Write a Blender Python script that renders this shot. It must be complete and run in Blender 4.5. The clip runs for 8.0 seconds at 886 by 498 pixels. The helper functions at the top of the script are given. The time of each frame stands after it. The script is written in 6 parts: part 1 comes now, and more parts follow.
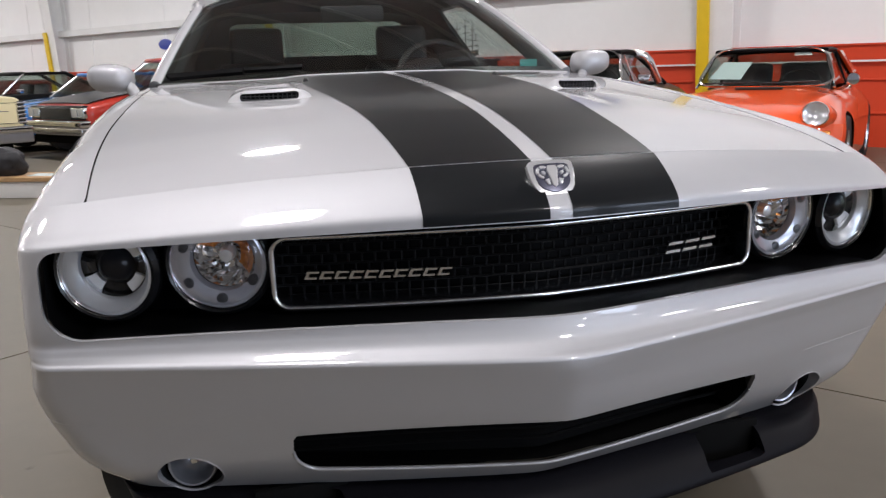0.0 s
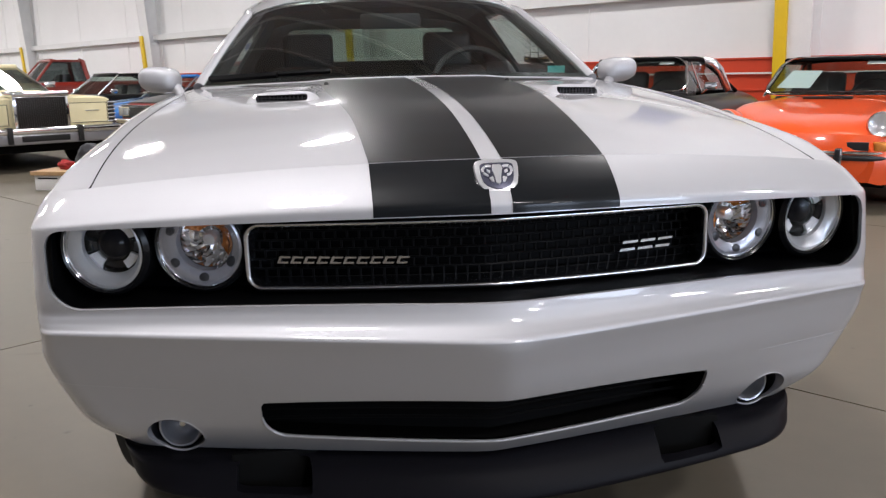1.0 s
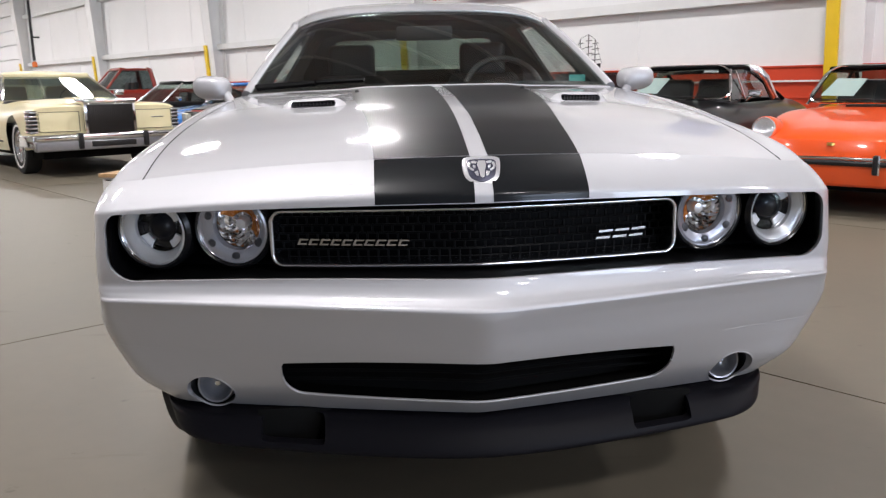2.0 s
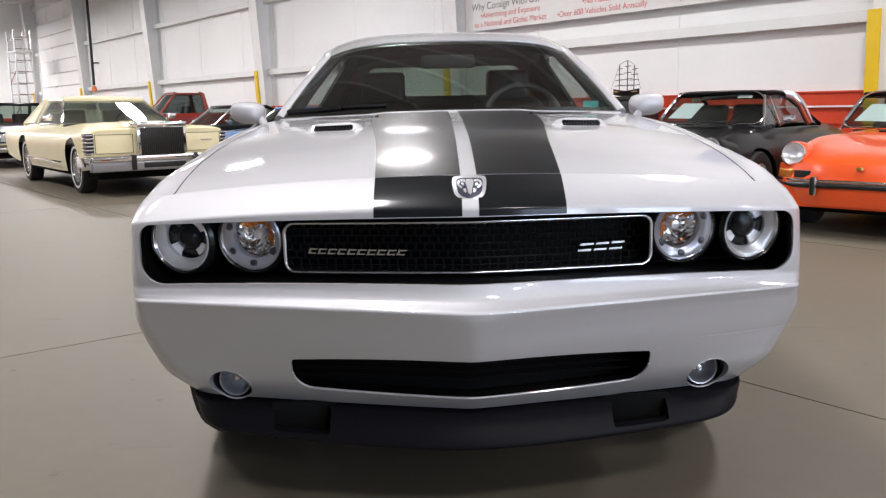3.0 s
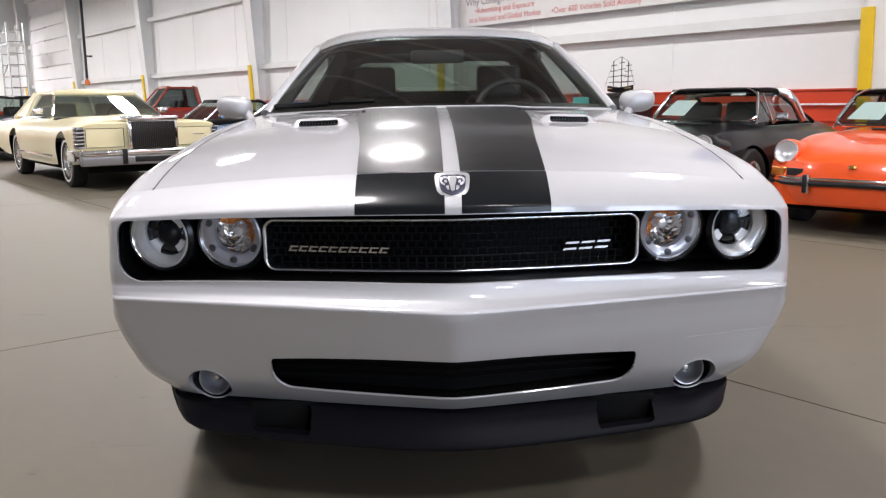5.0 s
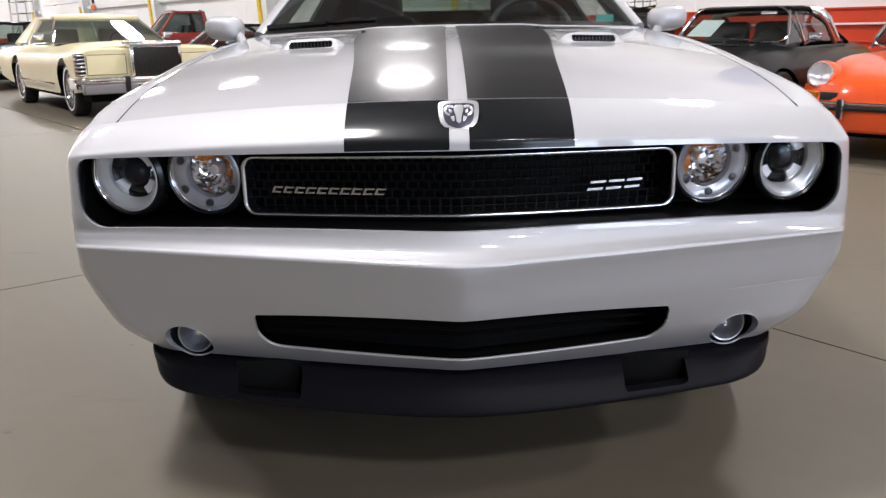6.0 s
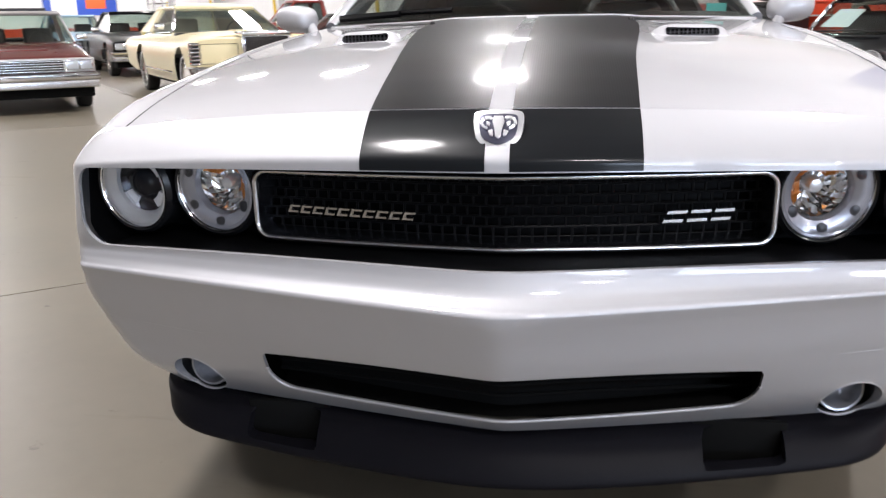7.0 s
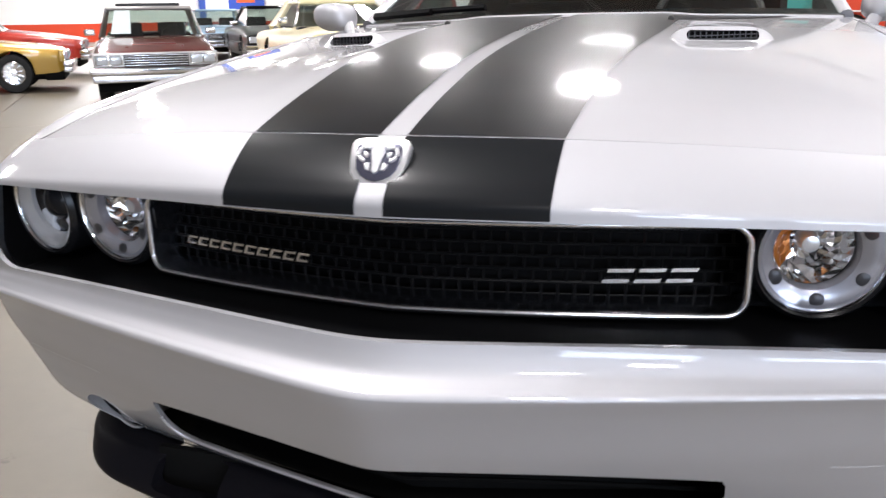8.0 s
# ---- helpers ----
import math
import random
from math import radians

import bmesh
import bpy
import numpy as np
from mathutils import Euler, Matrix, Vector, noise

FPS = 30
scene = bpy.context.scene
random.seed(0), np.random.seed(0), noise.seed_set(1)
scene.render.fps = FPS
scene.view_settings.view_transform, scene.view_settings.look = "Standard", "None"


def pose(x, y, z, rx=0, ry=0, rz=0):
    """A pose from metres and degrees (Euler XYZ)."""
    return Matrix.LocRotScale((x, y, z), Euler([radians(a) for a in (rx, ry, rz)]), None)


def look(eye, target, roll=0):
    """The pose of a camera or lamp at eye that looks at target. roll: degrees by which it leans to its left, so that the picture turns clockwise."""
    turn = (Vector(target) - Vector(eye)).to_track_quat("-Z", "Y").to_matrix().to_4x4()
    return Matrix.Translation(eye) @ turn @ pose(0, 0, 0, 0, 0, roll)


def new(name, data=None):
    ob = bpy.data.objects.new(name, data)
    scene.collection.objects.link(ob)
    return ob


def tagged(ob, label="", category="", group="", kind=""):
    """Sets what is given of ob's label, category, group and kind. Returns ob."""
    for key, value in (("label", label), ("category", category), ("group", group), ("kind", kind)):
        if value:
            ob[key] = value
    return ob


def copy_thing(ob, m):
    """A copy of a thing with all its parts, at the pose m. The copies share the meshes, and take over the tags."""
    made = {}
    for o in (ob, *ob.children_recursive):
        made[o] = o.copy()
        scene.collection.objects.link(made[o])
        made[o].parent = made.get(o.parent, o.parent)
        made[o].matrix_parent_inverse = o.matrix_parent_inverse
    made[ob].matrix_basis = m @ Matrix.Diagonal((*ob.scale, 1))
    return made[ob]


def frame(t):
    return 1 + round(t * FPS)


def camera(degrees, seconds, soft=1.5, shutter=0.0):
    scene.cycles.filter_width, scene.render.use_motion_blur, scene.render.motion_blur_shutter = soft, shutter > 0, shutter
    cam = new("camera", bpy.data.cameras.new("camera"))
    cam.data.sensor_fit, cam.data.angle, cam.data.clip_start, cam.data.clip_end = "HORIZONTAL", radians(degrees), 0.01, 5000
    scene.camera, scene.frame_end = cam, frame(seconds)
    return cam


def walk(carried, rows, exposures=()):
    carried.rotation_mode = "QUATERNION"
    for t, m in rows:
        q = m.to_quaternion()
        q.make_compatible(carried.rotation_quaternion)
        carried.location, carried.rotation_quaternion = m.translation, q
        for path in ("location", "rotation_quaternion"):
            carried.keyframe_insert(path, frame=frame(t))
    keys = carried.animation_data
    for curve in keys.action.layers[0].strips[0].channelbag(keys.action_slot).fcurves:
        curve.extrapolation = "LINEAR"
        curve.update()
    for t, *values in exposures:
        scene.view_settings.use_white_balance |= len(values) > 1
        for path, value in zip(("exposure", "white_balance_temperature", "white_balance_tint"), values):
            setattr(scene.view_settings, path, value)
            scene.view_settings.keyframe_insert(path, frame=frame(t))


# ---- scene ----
cam = camera(57.1, 8.0, soft=1.25, shutter=0.4)
RAKE = Matrix.Translation((0.005, -1.908, 1.064)) @ pose(0, 0, 0, 0.55, -0.45) @ Matrix.Translation((0, 1.9, -0.26)) @ Matrix.Diagonal((0.985, 1, 0.985, 1)) @ Matrix.Translation((0, 0, -0.80))
# seconds, eye, target, roll
PATH = [
    (0, (-0.473, -1.217, 1.053), (-0.011, 0.68, 0.624), -1.5),
    (0.5, (-0.354, -1.273, 1.051), (0.002, 0.65, 0.63), -1.2),
    (1, (-0.282, -1.381, 1.05), (-0.013, 0.557, 0.636), -0.9),
    (1.5, (-0.24, -1.509, 1.049), (-0.03, 0.437, 0.635), -0.9),
    (3, (-0.075, -1.833, 1.054), (-0.054, 0.138, 0.718), -0.8),
    (3.5, (-0.053, -1.882, 1.054), (-0.022, 0.09, 0.723), -0.7),
    (4, (-0.048, -1.899, 1.055), (-0.004, 0.074, 0.73), -0.5),
    (5.5, (-0.046, -1.689, 1.05), (-0.022, 0.271, 0.652), -0.6),
    (6, (-0.023, -1.548, 1.037), (-0.028, 0.383, 0.517), -0.9),
    (6.5, (0.013, -1.397, 1.037), (-0.1, 0.526, 0.499), -1.0),
    (7, (0.101, -1.247, 1.041), (-0.179, 0.659, 0.501), -0.9),
    (7.5, (0.241, -1.086, 1.045), (-0.207, 0.787, 0.506), -0.8),
    (8, (0.389, -0.924, 1.052), (-0.206, 0.905, 0.502), -0.9),
]
walk(cam, [(t, look(eye, target, roll)) for t, eye, target, roll in PATH], [(0, 1.24), (1.5, 1.45), (4, 1.58), (6, 1.60), (7, 1.80), (8, 1.77)])

# ---- light and world ----
world = bpy.data.worlds.new("world")
scene.world = world
world.use_nodes = True
world.node_tree.nodes["Background"].inputs[0].default_value = (0.75, 0.8, 0.9, 1)
world.node_tree.nodes["Background"].inputs[1].default_value = 0.3

LAMP_Z = 5.6          # underside of the high-bay lamps
LAMP_GLOW_STRENGTH = 46
# last two are unseen, added off the grid to brighten the far end
LAMPS = [(-9.4 + 6.9 * k, y) for y, last in ((6.5, 4), (-0.4, 4), (-7.3, -1)) for k in range(-5, last + 1)] + [(-47.3, 6.5), (-47.3, -0.4)]
CEILING_Z = 7.2


# ---- materials ----
def material(name, color, rough=0.5, metal=0.0, coat=0.0, var=0.06, scale=6.0, bump=0.0, bump_scale=60.0,
             trans=0.0, ior=1.45, emit=0.0, rough_var=0.0, random_var=0.0, spec=0.5, coat_rough=0.03):
    """A Principled material whose colour varies at a broad and a fine scale."""
    m = bpy.data.materials.new(name)
    m.use_nodes = True
    nt = m.node_tree
    b = nt.nodes["Principled BSDF"]
    b.inputs["Base Color"].default_value = (*color, 1)
    b.inputs["Roughness"].default_value = rough
    b.inputs["Metallic"].default_value = metal
    b.inputs["Coat Weight"].default_value = coat
    b.inputs["Coat Roughness"].default_value = coat_rough
    b.inputs["Transmission Weight"].default_value = trans
    b.inputs["IOR"].default_value = ior
    b.inputs["Specular IOR Level"].default_value = spec
    if emit:
        b.inputs["Emission Color"].default_value = (*color, 1)
        b.inputs["Emission Strength"].default_value = emit
    tc = nt.nodes.new("ShaderNodeTexCoord")
    if var or rough_var:
        n1 = nt.nodes.new("ShaderNodeTexNoise")
        n1.inputs["Scale"].default_value = scale
        n1.inputs["Detail"].default_value = 6
        n2 = nt.nodes.new("ShaderNodeTexNoise")
        n2.inputs["Scale"].default_value = scale * 14
        n2.inputs["Detail"].default_value = 3
        nt.links.new(tc.outputs["Object"], n1.inputs["Vector"])
        nt.links.new(tc.outputs["Object"], n2.inputs["Vector"])
        mixn = nt.nodes.new("ShaderNodeMath")
        mixn.operation = "MULTIPLY_ADD"
        mixn.inputs[1].default_value = 0.35
        nt.links.new(n2.outputs["Fac"], mixn.inputs[0])
        nt.links.new(n1.outputs["Fac"], mixn.inputs[2])
        if var:
            ramp = nt.nodes.new("ShaderNodeMapRange")
            ramp.inputs["From Min"].default_value = 0.3
            ramp.inputs["From Max"].default_value = 1.05
            ramp.inputs["To Min"].default_value = 1 - var
            ramp.inputs["To Max"].default_value = 1 + var
            nt.links.new(mixn.outputs[0], ramp.inputs["Value"])
            hsv = nt.nodes.new("ShaderNodeHueSaturation")
            hsv.inputs["Color"].default_value = (*color, 1)
            val = ramp.outputs["Result"]
            if random_var:
                info = nt.nodes.new("ShaderNodeObjectInfo")
                r2 = nt.nodes.new("ShaderNodeMapRange")
                r2.inputs["To Min"].default_value = 1 - random_var
                r2.inputs["To Max"].default_value = 1 + random_var
                nt.links.new(info.outputs["Random"], r2.inputs["Value"])
                mul = nt.nodes.new("ShaderNodeMath")
                mul.operation = "MULTIPLY"
                nt.links.new(val, mul.inputs[0])
                nt.links.new(r2.outputs["Result"], mul.inputs[1])
                val = mul.outputs[0]
            nt.links.new(val, hsv.inputs["Value"])
            nt.links.new(hsv.outputs["Color"], b.inputs["Base Color"])
        if rough_var:
            r3 = nt.nodes.new("ShaderNodeMapRange")
            r3.inputs["From Min"].default_value = 0.3
            r3.inputs["From Max"].default_value = 1.05
            r3.inputs["To Min"].default_value = max(0.02, rough - rough_var)
            r3.inputs["To Max"].default_value = rough + rough_var
            nt.links.new(mixn.outputs[0], r3.inputs["Value"])
            nt.links.new(r3.outputs["Result"], b.inputs["Roughness"])
    if bump:
        n3 = nt.nodes.new("ShaderNodeTexNoise")
        n3.inputs["Scale"].default_value = bump_scale
        n3.inputs["Detail"].default_value = 4
        nt.links.new(tc.outputs["Object"], n3.inputs["Vector"])
        bp = nt.nodes.new("ShaderNodeBump")
        bp.inputs["Strength"].default_value = bump
        bp.inputs["Distance"].default_value = 0.01
        nt.links.new(n3.outputs["Fac"], bp.inputs["Height"])
        nt.links.new(bp.outputs["Normal"], b.inputs["Normal"])
    return m


def paint(name, color, metal=0.0, rough=0.35, var=0.02, coat_rough=0.03):
    return material(name, color, rough, metal, coat=1.0, var=var, scale=2.0, coat_rough=coat_rough)


SILVER = paint("silver_paint", (0.55, 0.55, 0.572), 0.80, 0.67, coat_rough=0.045)
STRIPE = material("carbon_stripe", (0.0085, 0.0095, 0.011), 0.38, 0.0, spec=0.12, coat=0.32, coat_rough=0.11, var=0.05, scale=3)
# fine pinstripe weave of the stripes
nt = STRIPE.node_tree
weave = nt.nodes.new("ShaderNodeTexWave")
weave.bands_direction = "X"
weave.inputs["Scale"].default_value = 70.0
weave_range = nt.nodes.new("ShaderNodeMapRange")
weave_range.inputs["To Min"].default_value = 0.36
weave_range.inputs["To Max"].default_value = 0.385
weave_co = nt.nodes.new("ShaderNodeTexCoord")
nt.links.new(weave_co.outputs["Object"], weave.inputs["Vector"])
nt.links.new(weave.outputs["Fac"], weave_range.inputs["Value"])
nt.links.new(weave_range.outputs["Result"], nt.nodes["Principled BSDF"].inputs["Roughness"])
BLACK_PLASTIC = material("black_plastic", (0.012, 0.012, 0.013), 0.38, var=0.1, scale=9, bump=0.05, bump_scale=400)
GLOSS_BLACK = material("gloss_black", (0.008, 0.008, 0.009), 0.22, var=0.05, spec=0.35)
SPOILER = material("spoiler_grey_plastic", (0.0065, 0.0062, 0.0085), 0.5, spec=0.12, var=0.12, scale=4, bump=0.06, bump_scale=300, rough_var=0.08)
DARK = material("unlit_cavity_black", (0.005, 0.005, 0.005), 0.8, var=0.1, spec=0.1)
CHROME = material("chrome", (0.82, 0.82, 0.83), 0.07, 1.0, var=0.03, rough_var=0.03, scale=5)
SATIN = material("satin_chrome", (0.68, 0.68, 0.70), 0.24, 1.0, var=0.04)
RUBBER = material("tyre_rubber", (0.014, 0.014, 0.014), 0.75, var=0.15, scale=12, bump=0.1, bump_scale=120)
AMBER = material("amber_reflector", (0.62, 0.20, 0.03), 0.22, 0.5, coat=0.6, var=0.35, scale=40)
GLINT_WHITE = material("painted_glint_white", (0.92, 0.92, 0.94), 0.25, 0.2, coat=0.5, var=0.03)
FACET_CHROME = material("facet_chrome", (0.74, 0.71, 0.68), 0.10, 0.95, var=0.15, scale=60)
LAMP_SILVER = material("lamp_silver", (0.88, 0.88, 0.9), 0.25, 0.6, coat=0.5, var=0.12, scale=60)
PEARL = material("frosted_ring", (0.60, 0.60, 0.61), 0.28, 0.5, var=0.10, scale=30, coat=0.7)
LAMP_CHROME = material("lamp_chrome", (0.96, 0.96, 0.97), 0.1, 1.0, coat=0.0, var=0.03, scale=60)
DARK_LENS = material("dark_lens", (0.008, 0.008, 0.010), 0.08, spec=0.2, var=0.0)
CLEAR_FLANGE = material("clear_flange", (0.42, 0.42, 0.46), 0.25, 0.55, coat=0.8, var=0.12, scale=30)
STUD_GREY = material("stud_grey", (0.05, 0.05, 0.055), 0.35, 0.3, var=0.1)
FOG_BEZEL = material("fog_bezel", (0.32, 0.32, 0.34), 0.28, 0.6, coat=0.5, var=0.05)
MESH_BLACK = material("mesh_black", (0.003, 0.003, 0.0035), 0.5, spec=0.08, var=0.05)
MESH_GREY = material("mesh_grey", (0.055, 0.055, 0.06), 0.4, var=0.05)
BRIGHT_RELIEF = material("bright_relief", (0.9, 0.9, 0.92), 0.3, 0.8, var=0.04)
HEADLINER = material("headliner_cloth", (0.013, 0.016, 0.018), 0.8, var=0.1, scale=20)
LEATHER = material("dark_leather", (0.014, 0.014, 0.015), 0.5, var=0.15, scale=10, bump=0.15, bump_scale=150)
RED_PANEL = material("red_wall_panel", (0.62, 0.055, 0.015), 0.5, var=0.08, scale=1.2, rough_var=0.1)
WHITE_WALL = material("white_liner_panel", (0.87, 0.87, 0.865), 0.55, var=0.035, scale=0.8, bump=0.03, bump_scale=5)
UNSEEN_WALL = material("unseen_grey_wall", (0.38, 0.38, 0.39), 0.6, var=0.06, scale=0.8)
GREY_TRIM = material("painted_steel_white", (0.79, 0.79, 0.78), 0.5, var=0.06, scale=3)
YELLOW = material("yellow_safety_paint", (0.75, 0.5, 0.015), 0.45, var=0.08, scale=5)
CEIL = material("roof_insulation", (0.46, 0.465, 0.47), 0.7, var=0.06, scale=1)
PAPER = material("paper_sheet", (0.52, 0.6, 0.6), 0.6, var=0.02)
WHITE_STICKER = material("white_sticker", (0.8, 0.8, 0.8), 0.5, var=0.02)
WOOD = material("pale_wood_lid", (0.48, 0.3, 0.15), 0.55, var=0.2, scale=8, bump=0.1)
WHITE_CARD = material("white_card", (0.75, 0.74, 0.72), 0.6, var=0.05)


def glass(name, tint, alpha):
    """Thin pane: a tinted transparent sheet with a sharp gloss."""
    m = bpy.data.materials.new(name)
    m.use_nodes = True
    nt = m.node_tree
    nt.nodes.remove(nt.nodes["Principled BSDF"])
    out = nt.nodes["Material Output"]
    tr = nt.nodes.new("ShaderNodeBsdfTransparent")
    tr.inputs[0].default_value = (*tint, 1)
    gl = nt.nodes.new("ShaderNodeBsdfGlossy")
    gl.inputs["Roughness"].default_value = 0.015
    lw = nt.nodes.new("ShaderNodeLayerWeight")
    lw.inputs[0].default_value = 0.5
    pw = nt.nodes.new("ShaderNodeMath")
    pw.operation = "POWER"
    pw.inputs[1].default_value = 4.6
    nt.links.new(lw.outputs["Facing"], pw.inputs[0])
    fr = nt.nodes.new("ShaderNodeMath")
    fr.operation = "MULTIPLY_ADD"
    fr.inputs[1].default_value = 0.92
    fr.inputs[2].default_value = 0.085 * (alpha - 0.5)
    nt.links.new(pw.outputs[0], fr.inputs[0])
    mx = nt.nodes.new("ShaderNodeMixShader")
    nt.links.new(fr.outputs[0], mx.inputs[0])
    nt.links.new(tr.outputs[0], mx.inputs[1])
    nt.links.new(gl.outputs[0], mx.inputs[2])
    nt.links.new(mx.outputs[0], out.inputs["Surface"])
    return m


WINDSHIELD = glass("tinted_windscreen", (0.68, 0.77, 0.73), 1.5)
CLEAR = glass("clear_lens", (0.95, 0.96, 0.97), 0.75)
SIDE_GLASS = glass("side_glass", (0.92, 0.96, 0.94), 1.2)


def concrete():
    """Sealed concrete: mottled, slightly wavy, with dark specks and long scuffs."""
    m = material("sealed_concrete", (0.146, 0.127, 0.096), 0.42, spec=0.28, var=0.16, scale=0.9, rough_var=0.025, bump=0.05, bump_scale=5)
    nt = m.node_tree
    b = nt.nodes["Principled BSDF"]
    colour = b.inputs["Base Color"].links[0].from_socket
    geo = nt.nodes.new("ShaderNodeNewGeometry")
    for scale, squeeze, lo, hi, dark in ((9.0, 1.0, 0.70, 0.76, 0.55), (1.6, 5.0, 0.66, 0.74, 0.82)):
        mapping = nt.nodes.new("ShaderNodeMapping")
        mapping.inputs["Scale"].default_value = (1, squeeze, 1)
        mapping.inputs["Rotation"].default_value = (0, 0, 0.6)
        n = nt.nodes.new("ShaderNodeTexNoise")
        n.inputs["Scale"].default_value = scale
        n.inputs["Detail"].default_value = 5
        r = nt.nodes.new("ShaderNodeMapRange")
        r.inputs["From Min"].default_value, r.inputs["From Max"].default_value = lo, hi
        mix = nt.nodes.new("ShaderNodeMix")
        mix.data_type = "RGBA"
        mix.blend_type = "MULTIPLY"
        rgb_in = [i for i in mix.inputs if i.type == "RGBA"]
        rgb_in[1].default_value = (dark, dark * 0.97, dark * 0.93, 1)
        nt.links.new(geo.outputs["Position"], mapping.inputs["Vector"])
        nt.links.new(mapping.outputs[0], n.inputs["Vector"])
        nt.links.new(n.outputs["Fac"], r.inputs["Value"])
        nt.links.new(r.outputs["Result"], mix.inputs[0])
        nt.links.new(colour, rgb_in[0])
        colour = [o for o in mix.outputs if o.type == "RGBA"][0]
    nt.links.new(colour, b.inputs["Base Color"])
    return m


CONCRETE = concrete()


# ---- mesh helpers ----
def mesh_object(name, bm, mat, parent=None, label="", smooth=True, angle=0.7):
    bm.normal_update()
    me = bpy.data.meshes.new(name)
    bm.to_mesh(me)
    bm.free()
    for p in me.polygons:
        p.use_smooth = smooth
    if smooth:
        me.set_sharp_from_angle(angle=angle)
    for m in (mat if isinstance(mat, (list, tuple)) else [mat]):
        me.materials.append(m)
    ob = new(name, me)
    if parent is not None:
        ob.parent = parent
    if label:
        ob["label"] = label
    return ob


def part(name, bm, mat, parent, label="", smooth=True, angle=0.7):
    return mesh_object(name, bm, mat, parent, label, smooth, angle)


def thing(name, label, category, m=None, group="", kind=""):
    e = new(name)
    if m is not None:
        e.matrix_world = m
    return tagged(e, label, category, group, kind)


def box_bm(x0, x1, y0, y1, z0, z1, bevel=0.0, bm=None, seg=2):
    own = bmesh.new()
    bmesh.ops.create_cube(own, size=1)
    for v in own.verts:
        v.co = Vector((x0 + (x1 - x0) * (v.co.x + 0.5), y0 + (y1 - y0) * (v.co.y + 0.5), z0 + (z1 - z0) * (v.co.z + 0.5)))
    if bevel:
        bmesh.ops.bevel(own, geom=own.edges[:], offset=bevel, segments=seg, affect="EDGES", profile=0.6)
    if bm is None:
        return own
    return join(bm, own)


def join(bm, other, m=None):
    """Adds other's faces to bm."""
    if m is not None:
        other.transform(m)
    table = {}
    for v in other.verts:
        table[v] = bm.verts.new(v.co)
    for f in other.faces:
        try:
            nf = bm.faces.new([table[v] for v in f.verts])
            nf.material_index = f.material_index
        except ValueError:
            pass
    other.free()
    return bm


def lathe(profile, n=32, close=False):
    """Turns (radius, height) pairs about the y axis (height along -y, towards the viewer of a front)."""
    bm = bmesh.new()
    rows = []
    for r, h in profile:
        if r < 1e-6:
            rows.append([bm.verts.new((0, -h, 0))])
        else:
            rows.append([bm.verts.new((r * math.cos(2 * math.pi * i / n), -h, r * math.sin(2 * math.pi * i / n))) for i in range(n)])
    for a, b in zip(rows, rows[1:]):
        for i in range(n):
            j = (i + 1) % n
            q = [a[i % len(a)], a[j % len(a)], b[j % len(b)], b[i % len(b)]]
            q = list(dict.fromkeys(q))
            if len(q) > 2:
                bm.faces.new(q)
    bmesh.ops.recalc_face_normals(bm, faces=bm.faces[:])
    return bm


def tube(points, r, n=8, closed=False, bm=None, flat=1.0):
    """A round bar along a line of points."""
    bm = bm or bmesh.new()
    pts = [Vector(p) for p in points]
    rings = []
    up = Vector((0, 0, 1))
    if closed:
        mid = sum(pts, Vector()) / len(pts)
        plane = sum(((pts[i - 1] - mid).cross(p - mid) for i, p in enumerate(pts)), Vector()).normalized()
    for i, p in enumerate(pts):
        if closed:
            d = pts[(i + 1) % len(pts)] - pts[i - 1]
        else:
            d = pts[min(i + 1, len(pts) - 1)] - pts[max(i - 1, 0)]
        d.normalize()
        ref = plane if closed else up if abs(d.dot(up)) < 0.97 else Vector((0, 1, 0))
        a = d.cross(ref).normalized()
        b = a.cross(d).normalized()
        rings.append([bm.verts.new(p + r * (a * math.cos(2 * math.pi * k / n) * flat + b * math.sin(2 * math.pi * k / n))) for k in range(n)])
    pairs = list(zip(rings, rings[1:]))
    if closed:
        pairs.append((rings[-1], rings[0]))
    for a, b in pairs:
        for k in range(n):
            bm.faces.new([a[k], a[(k + 1) % n], b[(k + 1) % n], b[k]])
    if not closed:
        bm.faces.new(rings[0][::-1])
        bm.faces.new(rings[-1])
    return bm


def prism(outline, depth, axis="y", bevel=0.0):
    """A flat outline of (a, b) pairs given thickness. axis y: outline in x, z; axis z: in x, y; axis x: in y, z."""
    bm = bmesh.new()
    def at(a, b, c):
        return {"y": (a, c, b), "z": (a, b, c), "x": (c, a, b)}[axis]
    low = [bm.verts.new(at(a, b, 0)) for a, b in outline]
    high = [bm.verts.new(at(a, b, depth)) for a, b in outline]
    n = len(outline)
    bm.faces.new(low)
    bm.faces.new(high[::-1])
    for i in range(n):
        bm.faces.new([low[i], high[i], high[(i + 1) % n], low[(i + 1) % n]])
    bmesh.ops.recalc_face_normals(bm, faces=bm.faces[:])
    if bevel:
        bmesh.ops.bevel(bm, geom=bm.edges[:], offset=bevel, segments=2, affect="EDGES", profile=0.6)
    return bm


def put(bm, m):
    bm.transform(m)
    return bm


def rounded_rect(x0, x1, z0, z1, r, n=6):
    pts = []
    for cx, cz, a0 in ((x1 - r, z1 - r, 0), (x0 + r, z1 - r, 90), (x0 + r, z0 + r, 180), (x1 - r, z0 + r, 270)):
        for i in range(n + 1):
            a = radians(a0 + 90 * i / n)
            pts.append((cx + r * math.cos(a), cz + r * math.sin(a)))
    return pts


